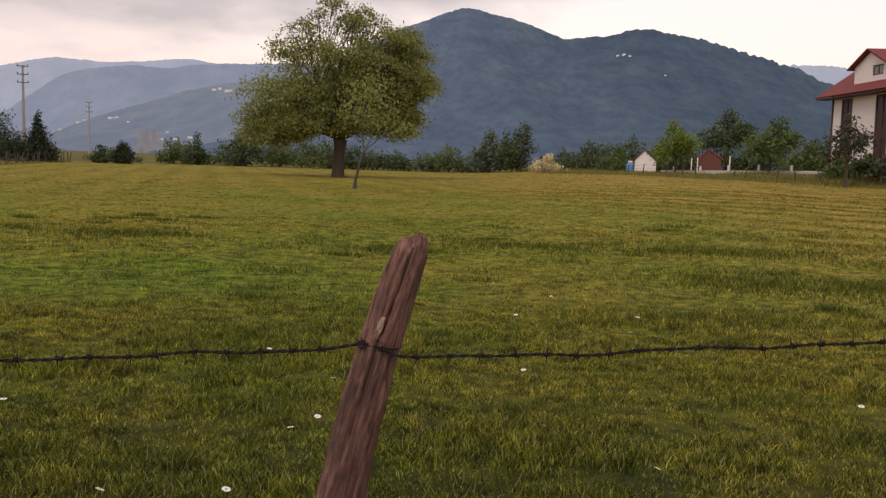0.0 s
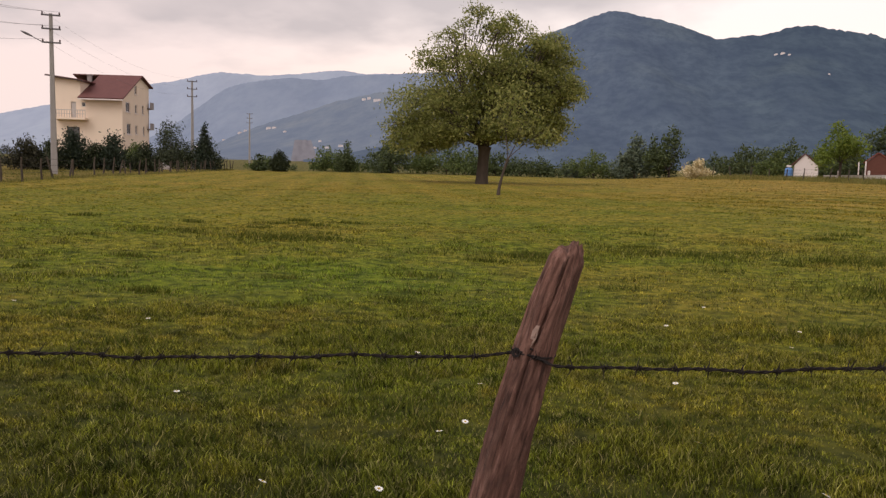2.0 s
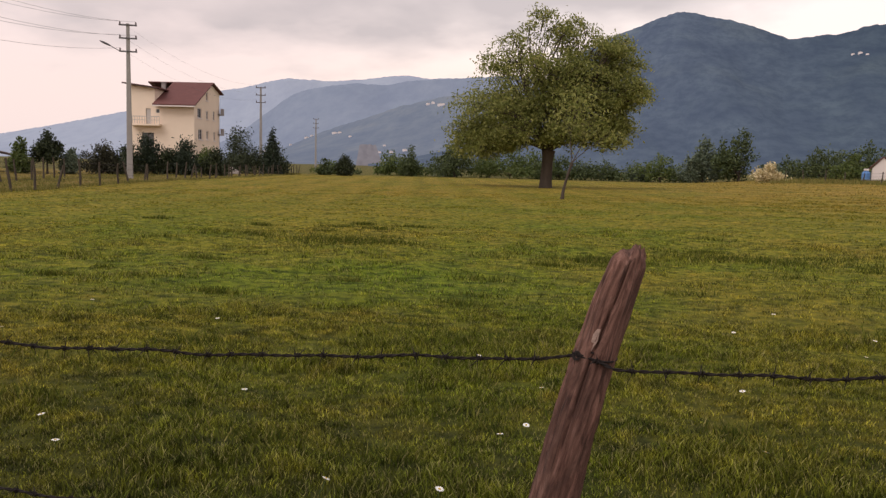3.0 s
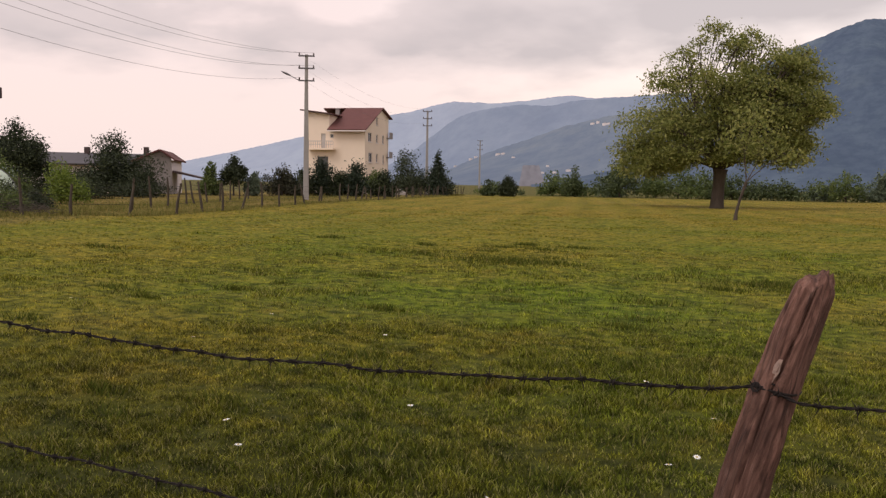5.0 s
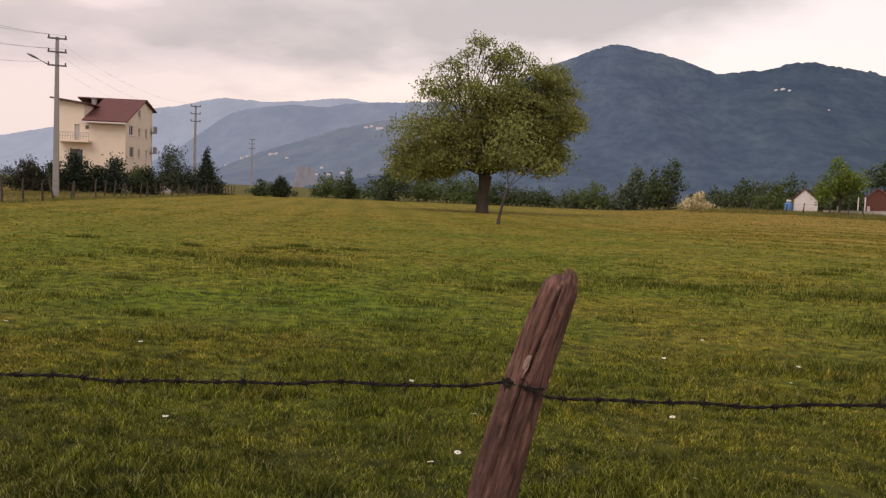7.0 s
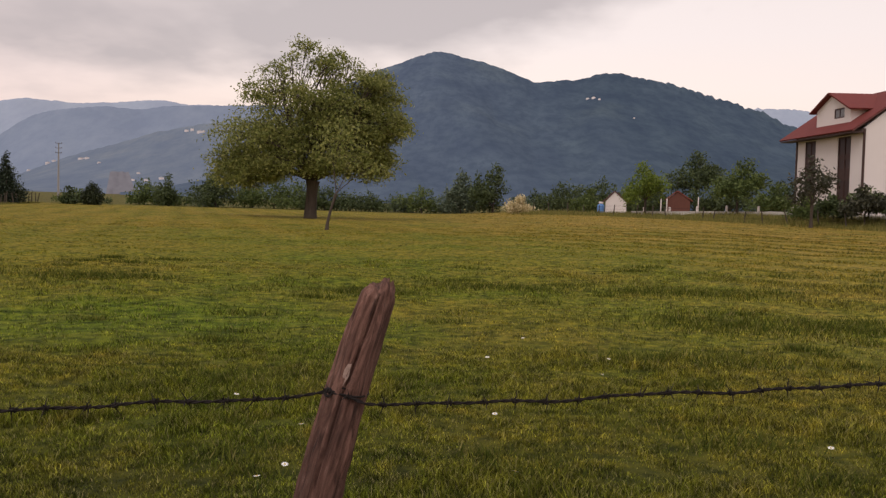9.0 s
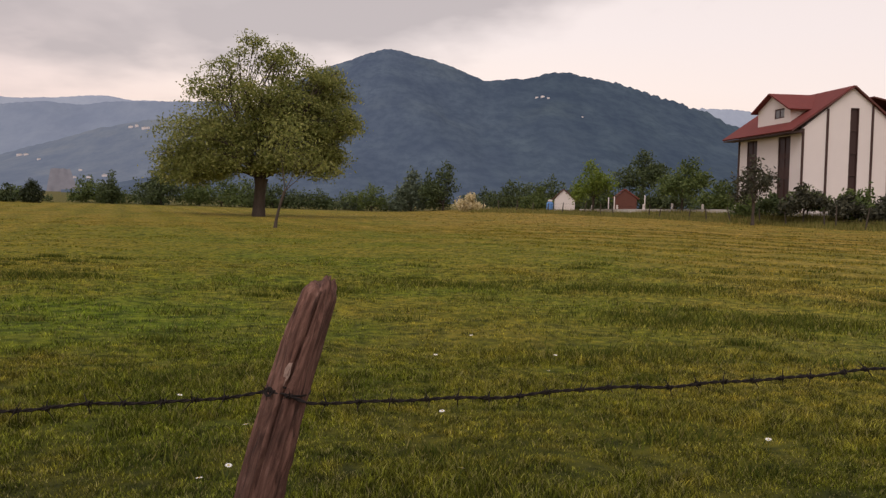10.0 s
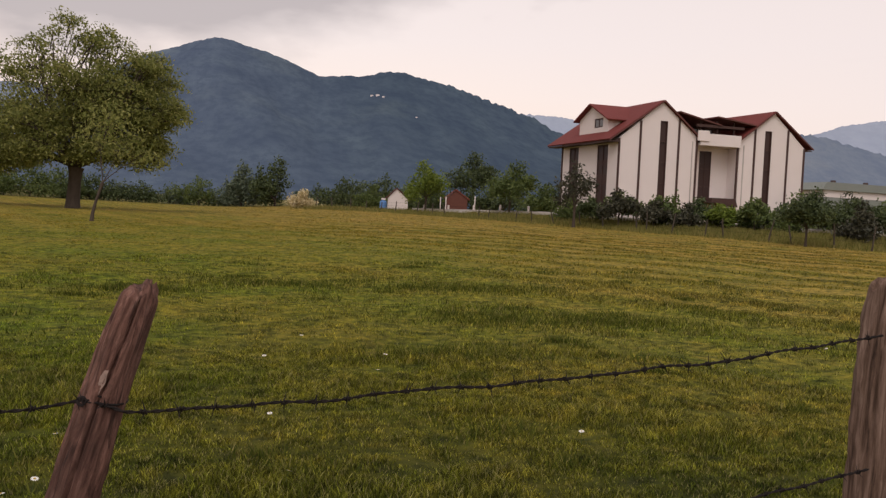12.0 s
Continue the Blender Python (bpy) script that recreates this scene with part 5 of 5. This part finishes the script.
part("balcony_roof", slab(slab(bmesh.new(), (6.9, 12.1), (11.8, 11.1), -0.2, 5.5), (11.3, 11.9), (15.9, 11.35), -0.3, 5.5), MAROON_TILE, white, "dark red roof over the balcony")
part("roof_beam", boxes((9.0, 14.6, -0.1, 0.15, 10.9, 11.15)), BROWN, white)
# left side wall with tall windows, and the back part of the wing
side_holes = [(1.9, 4.0, 2.6, 8.75), (7.8, 9.8, 2.6, 8.75)]
bm = wall_with_holes([(0.3, 9.25), (D - 0.3, 9.25)], 0.3, D - 0.3, ZB, side_holes, 0, 0.3)
bm.transform(Matrix(((0, 1, 0, 0.4), (1, 0, 0, 0), (0, 0, 1, 0), (0, 0, 0, 1))))
side = part("side_wall", bm, WHITE, white, "white rendered wall with tall brown windows")
for a, b, z0, z1 in side_holes:
    bmw = boxes((0.46, 0.60, a, a + 0.12, z0, z1), (0.46, 0.60, b - 0.12, b, z0, z1), *[(0.46, 0.60, a + 0.12, b - 0.12, z - 0.08, z + 0.08) for z in (z0 + 0.1, 4.9, 6.8, z1 - 0.1)], (0.46, 0.60, (a + b) / 2 - 0.05, (a + b) / 2 + 0.05, z0, z1))
    w = part("window", bmw, BROWN, side)
    part("pane", boxes((0.52, 0.55, a + 0.12, b - 0.12, z0, z1)), GLASS_BROWN, w)
    part("panel", boxes((0.48, 0.58, a + 0.12, b - 0.12, 4.9, 5.9)), BROWN, w)
    part("panel", boxes((0.48, 0.58, a + 0.12, b - 0.12, 6.8, 7.2)), BROWN, w)
# dark pilaster strips and pale gutters
roofline = top1 + top2
for u in (0.42, 2.7, 7.0, 9.10, 13.95, 16.0, 20.1, 22.25):
    z1 = float(np.interp(u, [p[0] for p in roofline], [p[1] for p in roofline]))
    z1 = min(z1, 9.1) if 9.3 < u < 14 else z1 - 0.05
    part("pilaster_strip", boxes((u - 0.10, u + 0.10, -0.09, -0.002, ZB, z1)), BROWN, white)
for u in (8.6, 14.7):
    part("downpipe", boxes((u - 0.045, u + 0.045, -0.10, -0.01, ZB, 9.4), bevel=0.01), PALECONC, white)
part("corner_strip", boxes((0.30, 0.398, 11.2, 11.4, ZB, 9.2)), BROWN, white)
# roofs: slabs over both gables, dark boards under their edges
ov = -0.26
part("roof", slab(slab(bmesh.new(), (-0.75, 8.98), (5.05, 13.02), ov, D + 1.1), (5.05, 13.02), (9.7, 9.45), ov, D + 1), RED_TILE, white, "red tiled gable roof")
part("roof", slab(slab(bmesh.new(), (13.75, 9.60), (18.25, 12.93), ov, D + 1), (18.25, 12.93), (23.2, 9.43), ov, D + 1), RED_TILE, white, "red tiled gable roof")
for a, b in (((-0.75, 8.98), (5.05, 13.02)), ((5.05, 13.02), (9.7, 9.45)), ((13.75, 9.60), (18.25, 12.93)), ((18.25, 12.93), (23.2, 9.43))):
    bm = bmesh.new()
    rake(bm, a, b, ov - 0.06, ov - 0.004)
    part("barge_board", bm, MAROON_TILE, white, "dark red barge board")
part("eaves", boxes((-0.72, 0.39, ov + 0.05, D + 1.0, 8.84, 8.94)), BROWN, white, "dark boarded eaves")
part("eaves", boxes((22.36, 23.1, ov + 0.05, D + 1, 9.26, 9.36)), BROWN, white, "dark boarded eaves")
# dormer on the side of the first roof
swap = Matrix(((0, 1, 0, 0), (1, 0, 0, 0), (0, 0, 1, 0), (0, 0, 0, 1)))
bm = wall_with_holes([(2.3, 11.3), (5.3, 12.75), (8.0, 11.5)], 2.3, 8.0, 9.6, [(3.3, 5.0, 10.5, 11.4)], 0.5, 0.7)
bm.transform(swap)
dorm = part("dormer", bm, WHITE, white, "white dormer front")
for u in (2.3, 7.8):
    bm = boxes((u, u + 0.2, 0.7, 4.4, 9.6, 11.3))
    bm.transform(swap)
    part("dormer_cheek", bm, WHITE, dorm)
bm = slab(slab(bmesh.new(), (1.7, 11.05), (5.3, 12.82), 0.0, 5.05), (5.3, 12.82), (8.5, 11.28), 0.0, 5.05)
bm.transform(swap)
part("dormer_roof", bm, RED_TILE, dorm, "red tiled dormer roof")
bm = boxes((3.3, 5.0, 0.55, 0.65, 11.28, 11.4), (3.3, 5.0, 0.55, 0.65, 10.5, 10.6), (3.3, 3.4, 0.55, 0.65, 10.6, 11.28), (4.9, 5.0, 0.55, 0.65, 10.6, 11.28), (4.1, 4.2, 0.55, 0.65, 10.6, 11.28))
bm.transform(swap)
part("dormer_window", bm, BROWN, dorm)
bm = boxes((3.4, 4.9, 0.58, 0.61, 10.6, 11.28))
bm.transform(swap)
part("pane", bm, GLASS, dorm)
tagged(white, "three-storey white house with two red gable roofs and brown strips", "house")

# the cream house: x along its front (the near corner at 0), y to the back
cream = thing("cream_house", -66.1, 91.7, 0.0, math.degrees(math.atan2(0.301, 0.953)))
holes = [(-6.45, -5.8, 6.1, 8.2), (-5.1, -4.6, 7.6, 8.15), (-7.0, -5.4, 3.2, 5.0)]
part("wall", wall_with_holes([(-8.9, 11.3), (-5.25, 10.85)], -8.9, -5.25, ZB, [h for h in holes if h[1] < -5.2], 0, 0.3), CREAM, cream, "cream rendered wall")
part("wall", wall_with_holes([(-5.25, 8.8), (0, 8.8)], -5.25, 0, ZB, [(-5.1, -4.6, 7.6, 8.15)], 0, 0.3), CREAM, cream, "cream rendered wall")
part("wall", boxes((-5.5, -5.25, 0.3, 5, 8.4, 10.85)), CREAM, cream)
part("balcony_door", boxes((-6.45, -5.8, 0.1, 0.2, 6.1, 8.2)), PALECONC, cream, "pale balcony door")
window(cream, -5.1, -4.6, 7.6, 8.15, y=0.12, frame_mat=PALECONC)
window(cream, -7.0, -5.4, 3.2, 5.0, y=0.12, cols=2)
side_h = [(1.3, 3.2, 7.2, 8.5), (4.95, 6.2, 7.2, 8.4), (8.0, 9.2, 7.2, 8.5), (4.9, 6.1, 9.75, 10.9), (1.6, 3.5, 4.3, 5.7), (5.0, 6.2, 4.4, 5.6), (8.3, 9.4, 4.3, 5.6)]
side_h = [(a + 0.1, b - 0.1, c, d) for a, b, c, d in side_h]
bm = wall_with_holes([(0.3, 8.9), (7.2, 12.2), (11.3, 11.2)], 0.3, 11.3, ZB, side_h, 0, 0.3)
flip = Matrix(((0, -1, 0, 0), (1, 0, 0, 0), (0, 0, 1, 0), (0, 0, 0, 1)))
bm.transform(flip)
gable = part("side_wall", bm, CREAM, cream, "cream rendered gable wall")
for a, b, c, d in side_h:
    bm = boxes((a, a + 0.09, 0.1, 0.18, c, d), (b - 0.09, b, 0.1, 0.18, c, d), (a, b, 0.1, 0.18, d - 0.09, d), (a, b, 0.1, 0.18, c, c + 0.09), ((a + b) / 2 - 0.05, (a + b) / 2 + 0.05, 0.1, 0.18, c, d))
    bm.transform(flip)
    w = part("window", bm, WHITE, gable)
    bm = boxes((a - 0.1, b + 0.1, -0.10, 0.098, c - 0.1, c - 0.002))
    bm.transform(flip)
    part("window_sill", bm, WHITE, w)
    bm = boxes((a + 0.09, b - 0.09, 0.13, 0.15, c + 0.09, d - 0.09))
    bm.transform(flip)
    part("pane", bm, GLASS, w)
part("wall", boxes((-8.9, 0, 11.0, 11.3, ZB, 9.5)), CREAM, cream)
part("wall", boxes((-8.9, -8.6, 0.3, 11.0, ZB, 11.3)), CREAM, cream)
part("balcony", boxes((-8.2, -4.3, -1.1, -0.005, 5.9, 6.15)), CREAM, cream, "balcony slab")
rails = [(-8.2, -4.3, -1.1, -1.04, 7.05, 7.15), (-8.2, -4.3, -1.1, -1.04, 6.6, 6.66)]
rails += [(-8.2 + 0.325 * k, -8.15 + 0.325 * k, -1.1, -1.04, 6.15, 7.05) for k in range(13)]
part("railing", boxes(*rails), PALECONC, cream, "white balcony railing")
for z in (5.2, 8.1):
    part("side_balcony", boxes((-0.3, 0.5, 10.4, 12.0, z, z + 0.15), (0.42, 0.5, 10.4, 12.0, z + 0.15, z + 0.95)), GREYWALL, cream)
yz = Matrix(((0, -1, 0, 0), (1, 0, 0, 0), (0, 0, 1, 0), (0, 0, 0, 1)))
bm = slab(slab(bmesh.new(), (-0.9, 8.62), (7.2, 12.3), -0.45, 5.25), (7.2, 12.3), (12.0, 11.05), -0.45, 8.9)
bm.transform(yz)
part("roof", bm, MAROON_TILE, cream, "maroon tiled roof")
part("roof", slab(bmesh.new(), (-9.4, 11.42), (-4.7, 10.84), -0.55, 7.0, 0.14), MAROON_TILE, cream, "thin dark roof over the higher part")
part("gutter", boxes((-5.2, 0.4, -1.0, -0.86, 8.45, 8.6)), WHITE, cream)
bm = bmesh.new()
rake(bm, (-9.4, 11.42), (-4.7, 10.84), -0.62, -0.555)
part("fascia", bm, FASCIA, cream)
part("chimney", boxes((-5.9, -5.4, 4.2, 4.7, 10.6, 12.0), (-6.0, -5.3, 4.1, 4.8, 12.0, 12.1)), GREYWALL, cream)
tagged(cream, "tall cream house with a maroon roof, gable windows and a balcony", "house")

# the low house with a grey roof, behind the garden trees
low = thing("low_house", -63.0, 52.96, 0.0, 42)
part("wall", wall_with_holes([(-1.6, 3.2), (0.6, 4.1), (1.6, 3.45)], -1.6, 1.6, -0.1, [], 0, 0.25), GREYWALL, low, "grey gable wall")
for d in ((-1.6, -1.35, 0.25, 9, -0.1, 3.0), (1.35, 1.6, 0.25, 9, -0.1, 3.3), (-12.0, -1.6, 1.5, 1.75, -0.1, 2.7), (-12.0, -11.75, 1.75, 8, -0.1, 2.7)):
    part("wall", boxes(d), WHITE, low, "white wall")
part("roof", slab(slab(bmesh.new(), (-2.1, 2.98), (0.6, 4.16), -0.5, 9.2, 0.14), (0.6, 4.16), (2.0, 3.2), -0.5, 9.2, 0.14), MAROON_TILE, low, "dark maroon roof")
bm = slab(slab(bmesh.new(), (0.9, 2.65), (5.0, 3.8), 1.4, 12.6, 0.14), (5.0, 3.8), (8.6, 2.6), 1.4, 12.6, 0.14)
bm.transform(flip)
part("roof", bm, GREY_TILE, low, "dark grey roof")
part("chimney", boxes((-1.2, -0.75, 2.0, 2.5, 3.4, 4.55)), FASCIA, low)
part("chimney", boxes((-7.2, -6.7, 4.6, 5.1, 3.7, 4.5)), FASCIA, low)
part("lean_to", prism(bmesh.new(), [(1.65, 2.3), (5.2, 1.5), (5.2, 1.35), (1.65, 2.1)], 0.5, 5), FASCIA, low)
part("lean_to_post", boxes((4.9, 5.1, 0.6, 0.8, -0.1, 1.4)), WOOD_GREY, low)
tagged(low, "low house with a dark grey roof and a grey gable", "house")

# the flat-roofed white building at the side
flat = thing("white_building", -58.5, 31.0, 0.0, 30)
part("wall", boxes((-8, 0.0, 0, 7.0, -0.1, 7.5)), WHITE, flat, "plain white wall")
part("roof", boxes((-8.4, 0.35, -0.35, 7.3, 7.5, 8.35), bevel=0.03), FASCIA, flat, "flat roof with a deep dark-brown fascia")
tagged(flat, "white flat-roofed building with a dark brown fascia", "building")

# long pale roof far behind the white house
shed = thing("long_building", 222.0, 236.0, -0.8, 0)
part("wall", boxes((-36, 60, 0, 20, 13.6, 16.0)), WHITE, shed, "white wall")
part("roof", prism(bmesh.new(), [(-38, 16.0), (62, 16.0), (60, 18.6), (-36, 18.6)], -1, 21), GREENROOF, shed, "grey-green metal roof")
for k in range(6):
    part("roof_vent", boxes((-30 + k * 13, -28.8 + k * 13, 4, 5.2, 18.6, 19.6)), FASCIA, shed)
part("foundation", boxes((-36, 60, 0.1, 19.9, -6, 13.6)), GREENROOF, shed)
tagged(shed, "long low pale building with a grey roof", "building")

# huts and the garden wall beyond the fence
def hut(name, x, y, w, d, wall_h, apex, mat, roof, turn, label):
    ob = thing(name, x, y, None, turn)
    part("wall", wall_with_holes([(-w / 2, wall_h), (-w * 0.08, apex), (w / 2, wall_h * 0.95)], -w / 2, w / 2, -0.2, [], 0, 0.2), mat, ob)
    for e in ((-w / 2, -w / 2 + 0.2, 0.2, d, -0.2, wall_h), (w / 2 - 0.2, w / 2, 0.2, d, -0.2, wall_h * 0.95), (-w / 2 + 0.2, w / 2 - 0.2, d - 0.2, d, -0.2, wall_h)):
        part("wall", boxes(e), mat, ob)
    part("roof", slab(slab(bmesh.new(), (-w / 2 - 0.25, wall_h - 0.1), (-w * 0.08, apex + 0.02), -0.12, d + 0.2, 0.1), (-w * 0.08, apex + 0.02), (w / 2 + 0.25, wall_h * 0.95 - 0.1), -0.12, d + 0.2, 0.1), roof, ob)
    return tagged(ob, label, "hut", "garden huts")


hut("garden_hut", 16.1, 92.0, 2.3, 3.0, 1.5, 2.6, WHITE, MAROON_TILE, -8, "small white gabled hut beyond the fence")
hut("garden_hut", 23.0, 91.5, 2.4, 2.4, 1.6, 2.5, REDWOOD, HUT_TILE, -12, "small red-brown wooden hut with a red roof")
for px_, py_ in ((20.9, 91.0), (21.5, 90.8), (24.8, 90.2)):
    ob = thing("garden_post", px_, py_)
    v, q = tube_arrays([(0, 0, -0.2), (0.01, 0, 0.8), (0.0, 0.01, 1.75), (0.0, 0.01, 1.8)], [0.07, 0.065, 0.06, 0.01], 8)
    raw("shaft", v, q, WHITE, ob, "", True)
    tagged(ob, "slim white-painted garden post beside the hut", "post", "garden posts")
tank = thing("water_tank", 14.4, 92.0)
t = np.linspace(0, 1, 9)
v, q = tube_arrays(np.stack((np.zeros(9), np.zeros(9), 1.25 * t), -1), np.array((0.36, 0.40, 0.41, 0.40, 0.41, 0.40, 0.40, 0.34, 0.05)), 14)
raw("body", v, q, BLUE, tank, "", True)
part("lid", boxes((-0.22, 0.22, -0.22, 0.22, 1.22, 1.42), bevel=0.03), WHITE, tank)
tagged(tank, "blue plastic water tank with a white lid", "water tank")

gw = thing("garden_wall", 17.5, 90.0, None, 0)
P = [(17.5, 90.0), (28.0, 76.0), (34.0, 66.5), (47.0, 52.0)]
inv_g = gw.matrix_basis.inverted()
for a, b in zip(P[:-1], P[1:]):
    L = math.hypot(b[0] - a[0], b[1] - a[1])
    ang_ = math.degrees(math.atan2(b[1] - a[1], b[0] - a[0]))
    w = part("wall_section", boxes((0, L, -0.1, 0.1, -0.5, 0.50), bevel=0.015), PALECONC, gw)
    dz = gz(*b) - gz(*a)
    w.matrix_basis = inv_g @ pose(a[0], a[1], gz(*a), 0, -math.degrees(math.atan2(dz, L)), ang_)
    n = max(2, int(L / 3.4))
    for k in range(n):
        s = (k + 0.5) / n
        x, y = a[0] + (b[0] - a[0]) * s, a[1] + (b[1] - a[1]) * s
        p = part("pillar", boxes((-0.09, 0.09, -0.09, 0.09, -0.3, 0.95), bevel=0.02), WHITE, gw)
        p.matrix_basis = inv_g @ pose(x, y, gz(x, y), 0, 0, ang_)
tagged(gw, "low pale concrete garden wall with white pillars", "wall")


# ---- odds and ends behind the left fence ----
tun = thing("plastic_tunnel", -42.5, 23.4, None, 28)
arc = [(1.6 * math.cos(a), 1.95 * math.sin(a)) for a in np.linspace(0, math.pi, 15)]
inner = [(1.56 * math.cos(a), 1.91 * math.sin(a)) for a in np.linspace(math.pi, 0, 15)]
part("cover", prism(bmesh.new(), arc + inner, -2.5, 2.5), TARP, tun, "pale green plastic sheet")
for yy in (-2.5, -1.2, 0.1, 1.4, 2.5):
    v, q = tube_arrays([(1.63 * math.cos(a), yy, 1.98 * math.sin(a)) for a in np.linspace(0, math.pi, 15)], np.full(15, 0.02), 6)
    raw("hoop", v, q, STEEL, tun, "", True)
tagged(tun, "low garden tunnel covered with pale green plastic sheet", "garden tunnel")

pile = thing("brushwood_pile", -29.6, 18.4)
rngp = np.random.default_rng(77)
sticks = []
for k in range(300):
    c = np.array((rngp.normal(0, 1.0), rngp.normal(0, 0.5), 0))
    c[2] = abs(rngp.normal(0, 0.22)) * math.exp(-0.3 * c[0] ** 2) + 0.03
    d = rngp.normal(0, 1, 3) * np.array((1, 0.7, 0.35))
    d /= np.linalg.norm(d)
    L = rngp.uniform(0.2, 0.55)
    sticks.append(tube_arrays([c - d * L / 2, c + rngp.normal(0, 0.03, 3), c + d * L / 2], [0.009, 0.011, 0.005], 4))
v, q = join(sticks)
v[:, 2] = np.maximum(v[:, 2], -0.02)
ob = raw("branches", v, q, WOOD_GREY, pile, "heap of dry grey branches", True)
ob["kind"] = "stuff"
tagged(pile, "heap of dry grey brushwood behind the fence", "brushwood")

bankw = thing("stone_bank", -59.5, 82.0, None, 20)
bm = prism(bmesh.new(), [(0, -0.3), (0, 1.5), (1.2, 1.7), (2.6, 1.5), (4.2, 0.9), (5.6, 0.25), (6.0, -0.3)], -0.6, 0.9)
bmesh.ops.subdivide_edges(bm, edges=list(bm.edges), cuts=3, use_grid_fill=True)
for vtx in bm.verts:
    vtx.co += Vector((noise.noise(vtx.co * 2.1), noise.noise(vtx.co * 2.3 + Vector((5, 0, 0))), noise.noise(vtx.co * 1.9 + Vector((0, 9, 0))))) * 0.16
part("rubble", bm, OLDCONC, bankw, "pale rough stone rubble")
tagged(bankw, "sloping pale stone bank at the foot of the cream house", "stone bank")


# ---- daisies in the grass ----
def daisy(x, y):
    ob = thing("daisy", x, y)
    rng = random.Random(int(x * 1000 + y * 77))
    v, q = tube_arrays([(0, 0, -0.01), (0.004, 0.002, 0.05), (0.006, 0.0, 0.10)], [0.0014, 0.0012, 0.001], 4)
    raw("stem", v, q, STEM, ob, "", True)
    bm = bmesh.new()
    for k in range(11):
        a = k * 2 * math.pi / 11
        d, s = Vector((math.cos(a), math.sin(a), 0)), Vector((-math.sin(a), math.cos(a), 0))
        c = Vector((0.006, 0, 0.10))
        pts = [c + d * 0.004, c + d * 0.012 + s * 0.0042 + Vector((0, 0, 0.002)), c + d * 0.020 + s * 0.002 + Vector((0, 0, 0.001)), c + d * 0.020 - s * 0.002 + Vector((0, 0, 0.001)), c + d * 0.012 - s * 0.0042 + Vector((0, 0, 0.002))]
        bm.faces.new([bm.verts.new(p) for p in pts])
    part("petals", bm, PETAL, ob)
    bm = bmesh.new()
    bmesh.ops.create_icosphere(bm, subdivisions=1, radius=0.006, matrix=Matrix.Translation((0.006, 0, 0.102)) @ Matrix.Diagonal((1, 1, 0.6, 1)))
    part("centre", bm, YOLK, ob)
    return tagged(ob, "small white daisy standing in the short grass", "flower", "daisies")


seed_daisy = daisy(-2.594, 3.92)
rngd = random.Random(12)
spots = [(-0.909, 4.70), (-1.545, 2.86), (0.305, 5.21), (0.35, 4.05), (-4.0, 5.72), (0.277, 7.24), (-3.3, 3.1), (-2.9, 2.75)]
while len(spots) < 24:
    r, a = rngd.uniform(3.0, 11), radians(rngd.uniform(-58, 46))
    spots.append((r * math.sin(a), r * math.cos(a)))
for x, y in spots:
    copy_thing(seed_daisy, pose(x, y, gz(x, y) - rngd.uniform(0, 0.03), rngd.uniform(-25, 10), rngd.uniform(-15, 15), rngd.uniform(0, 360)))
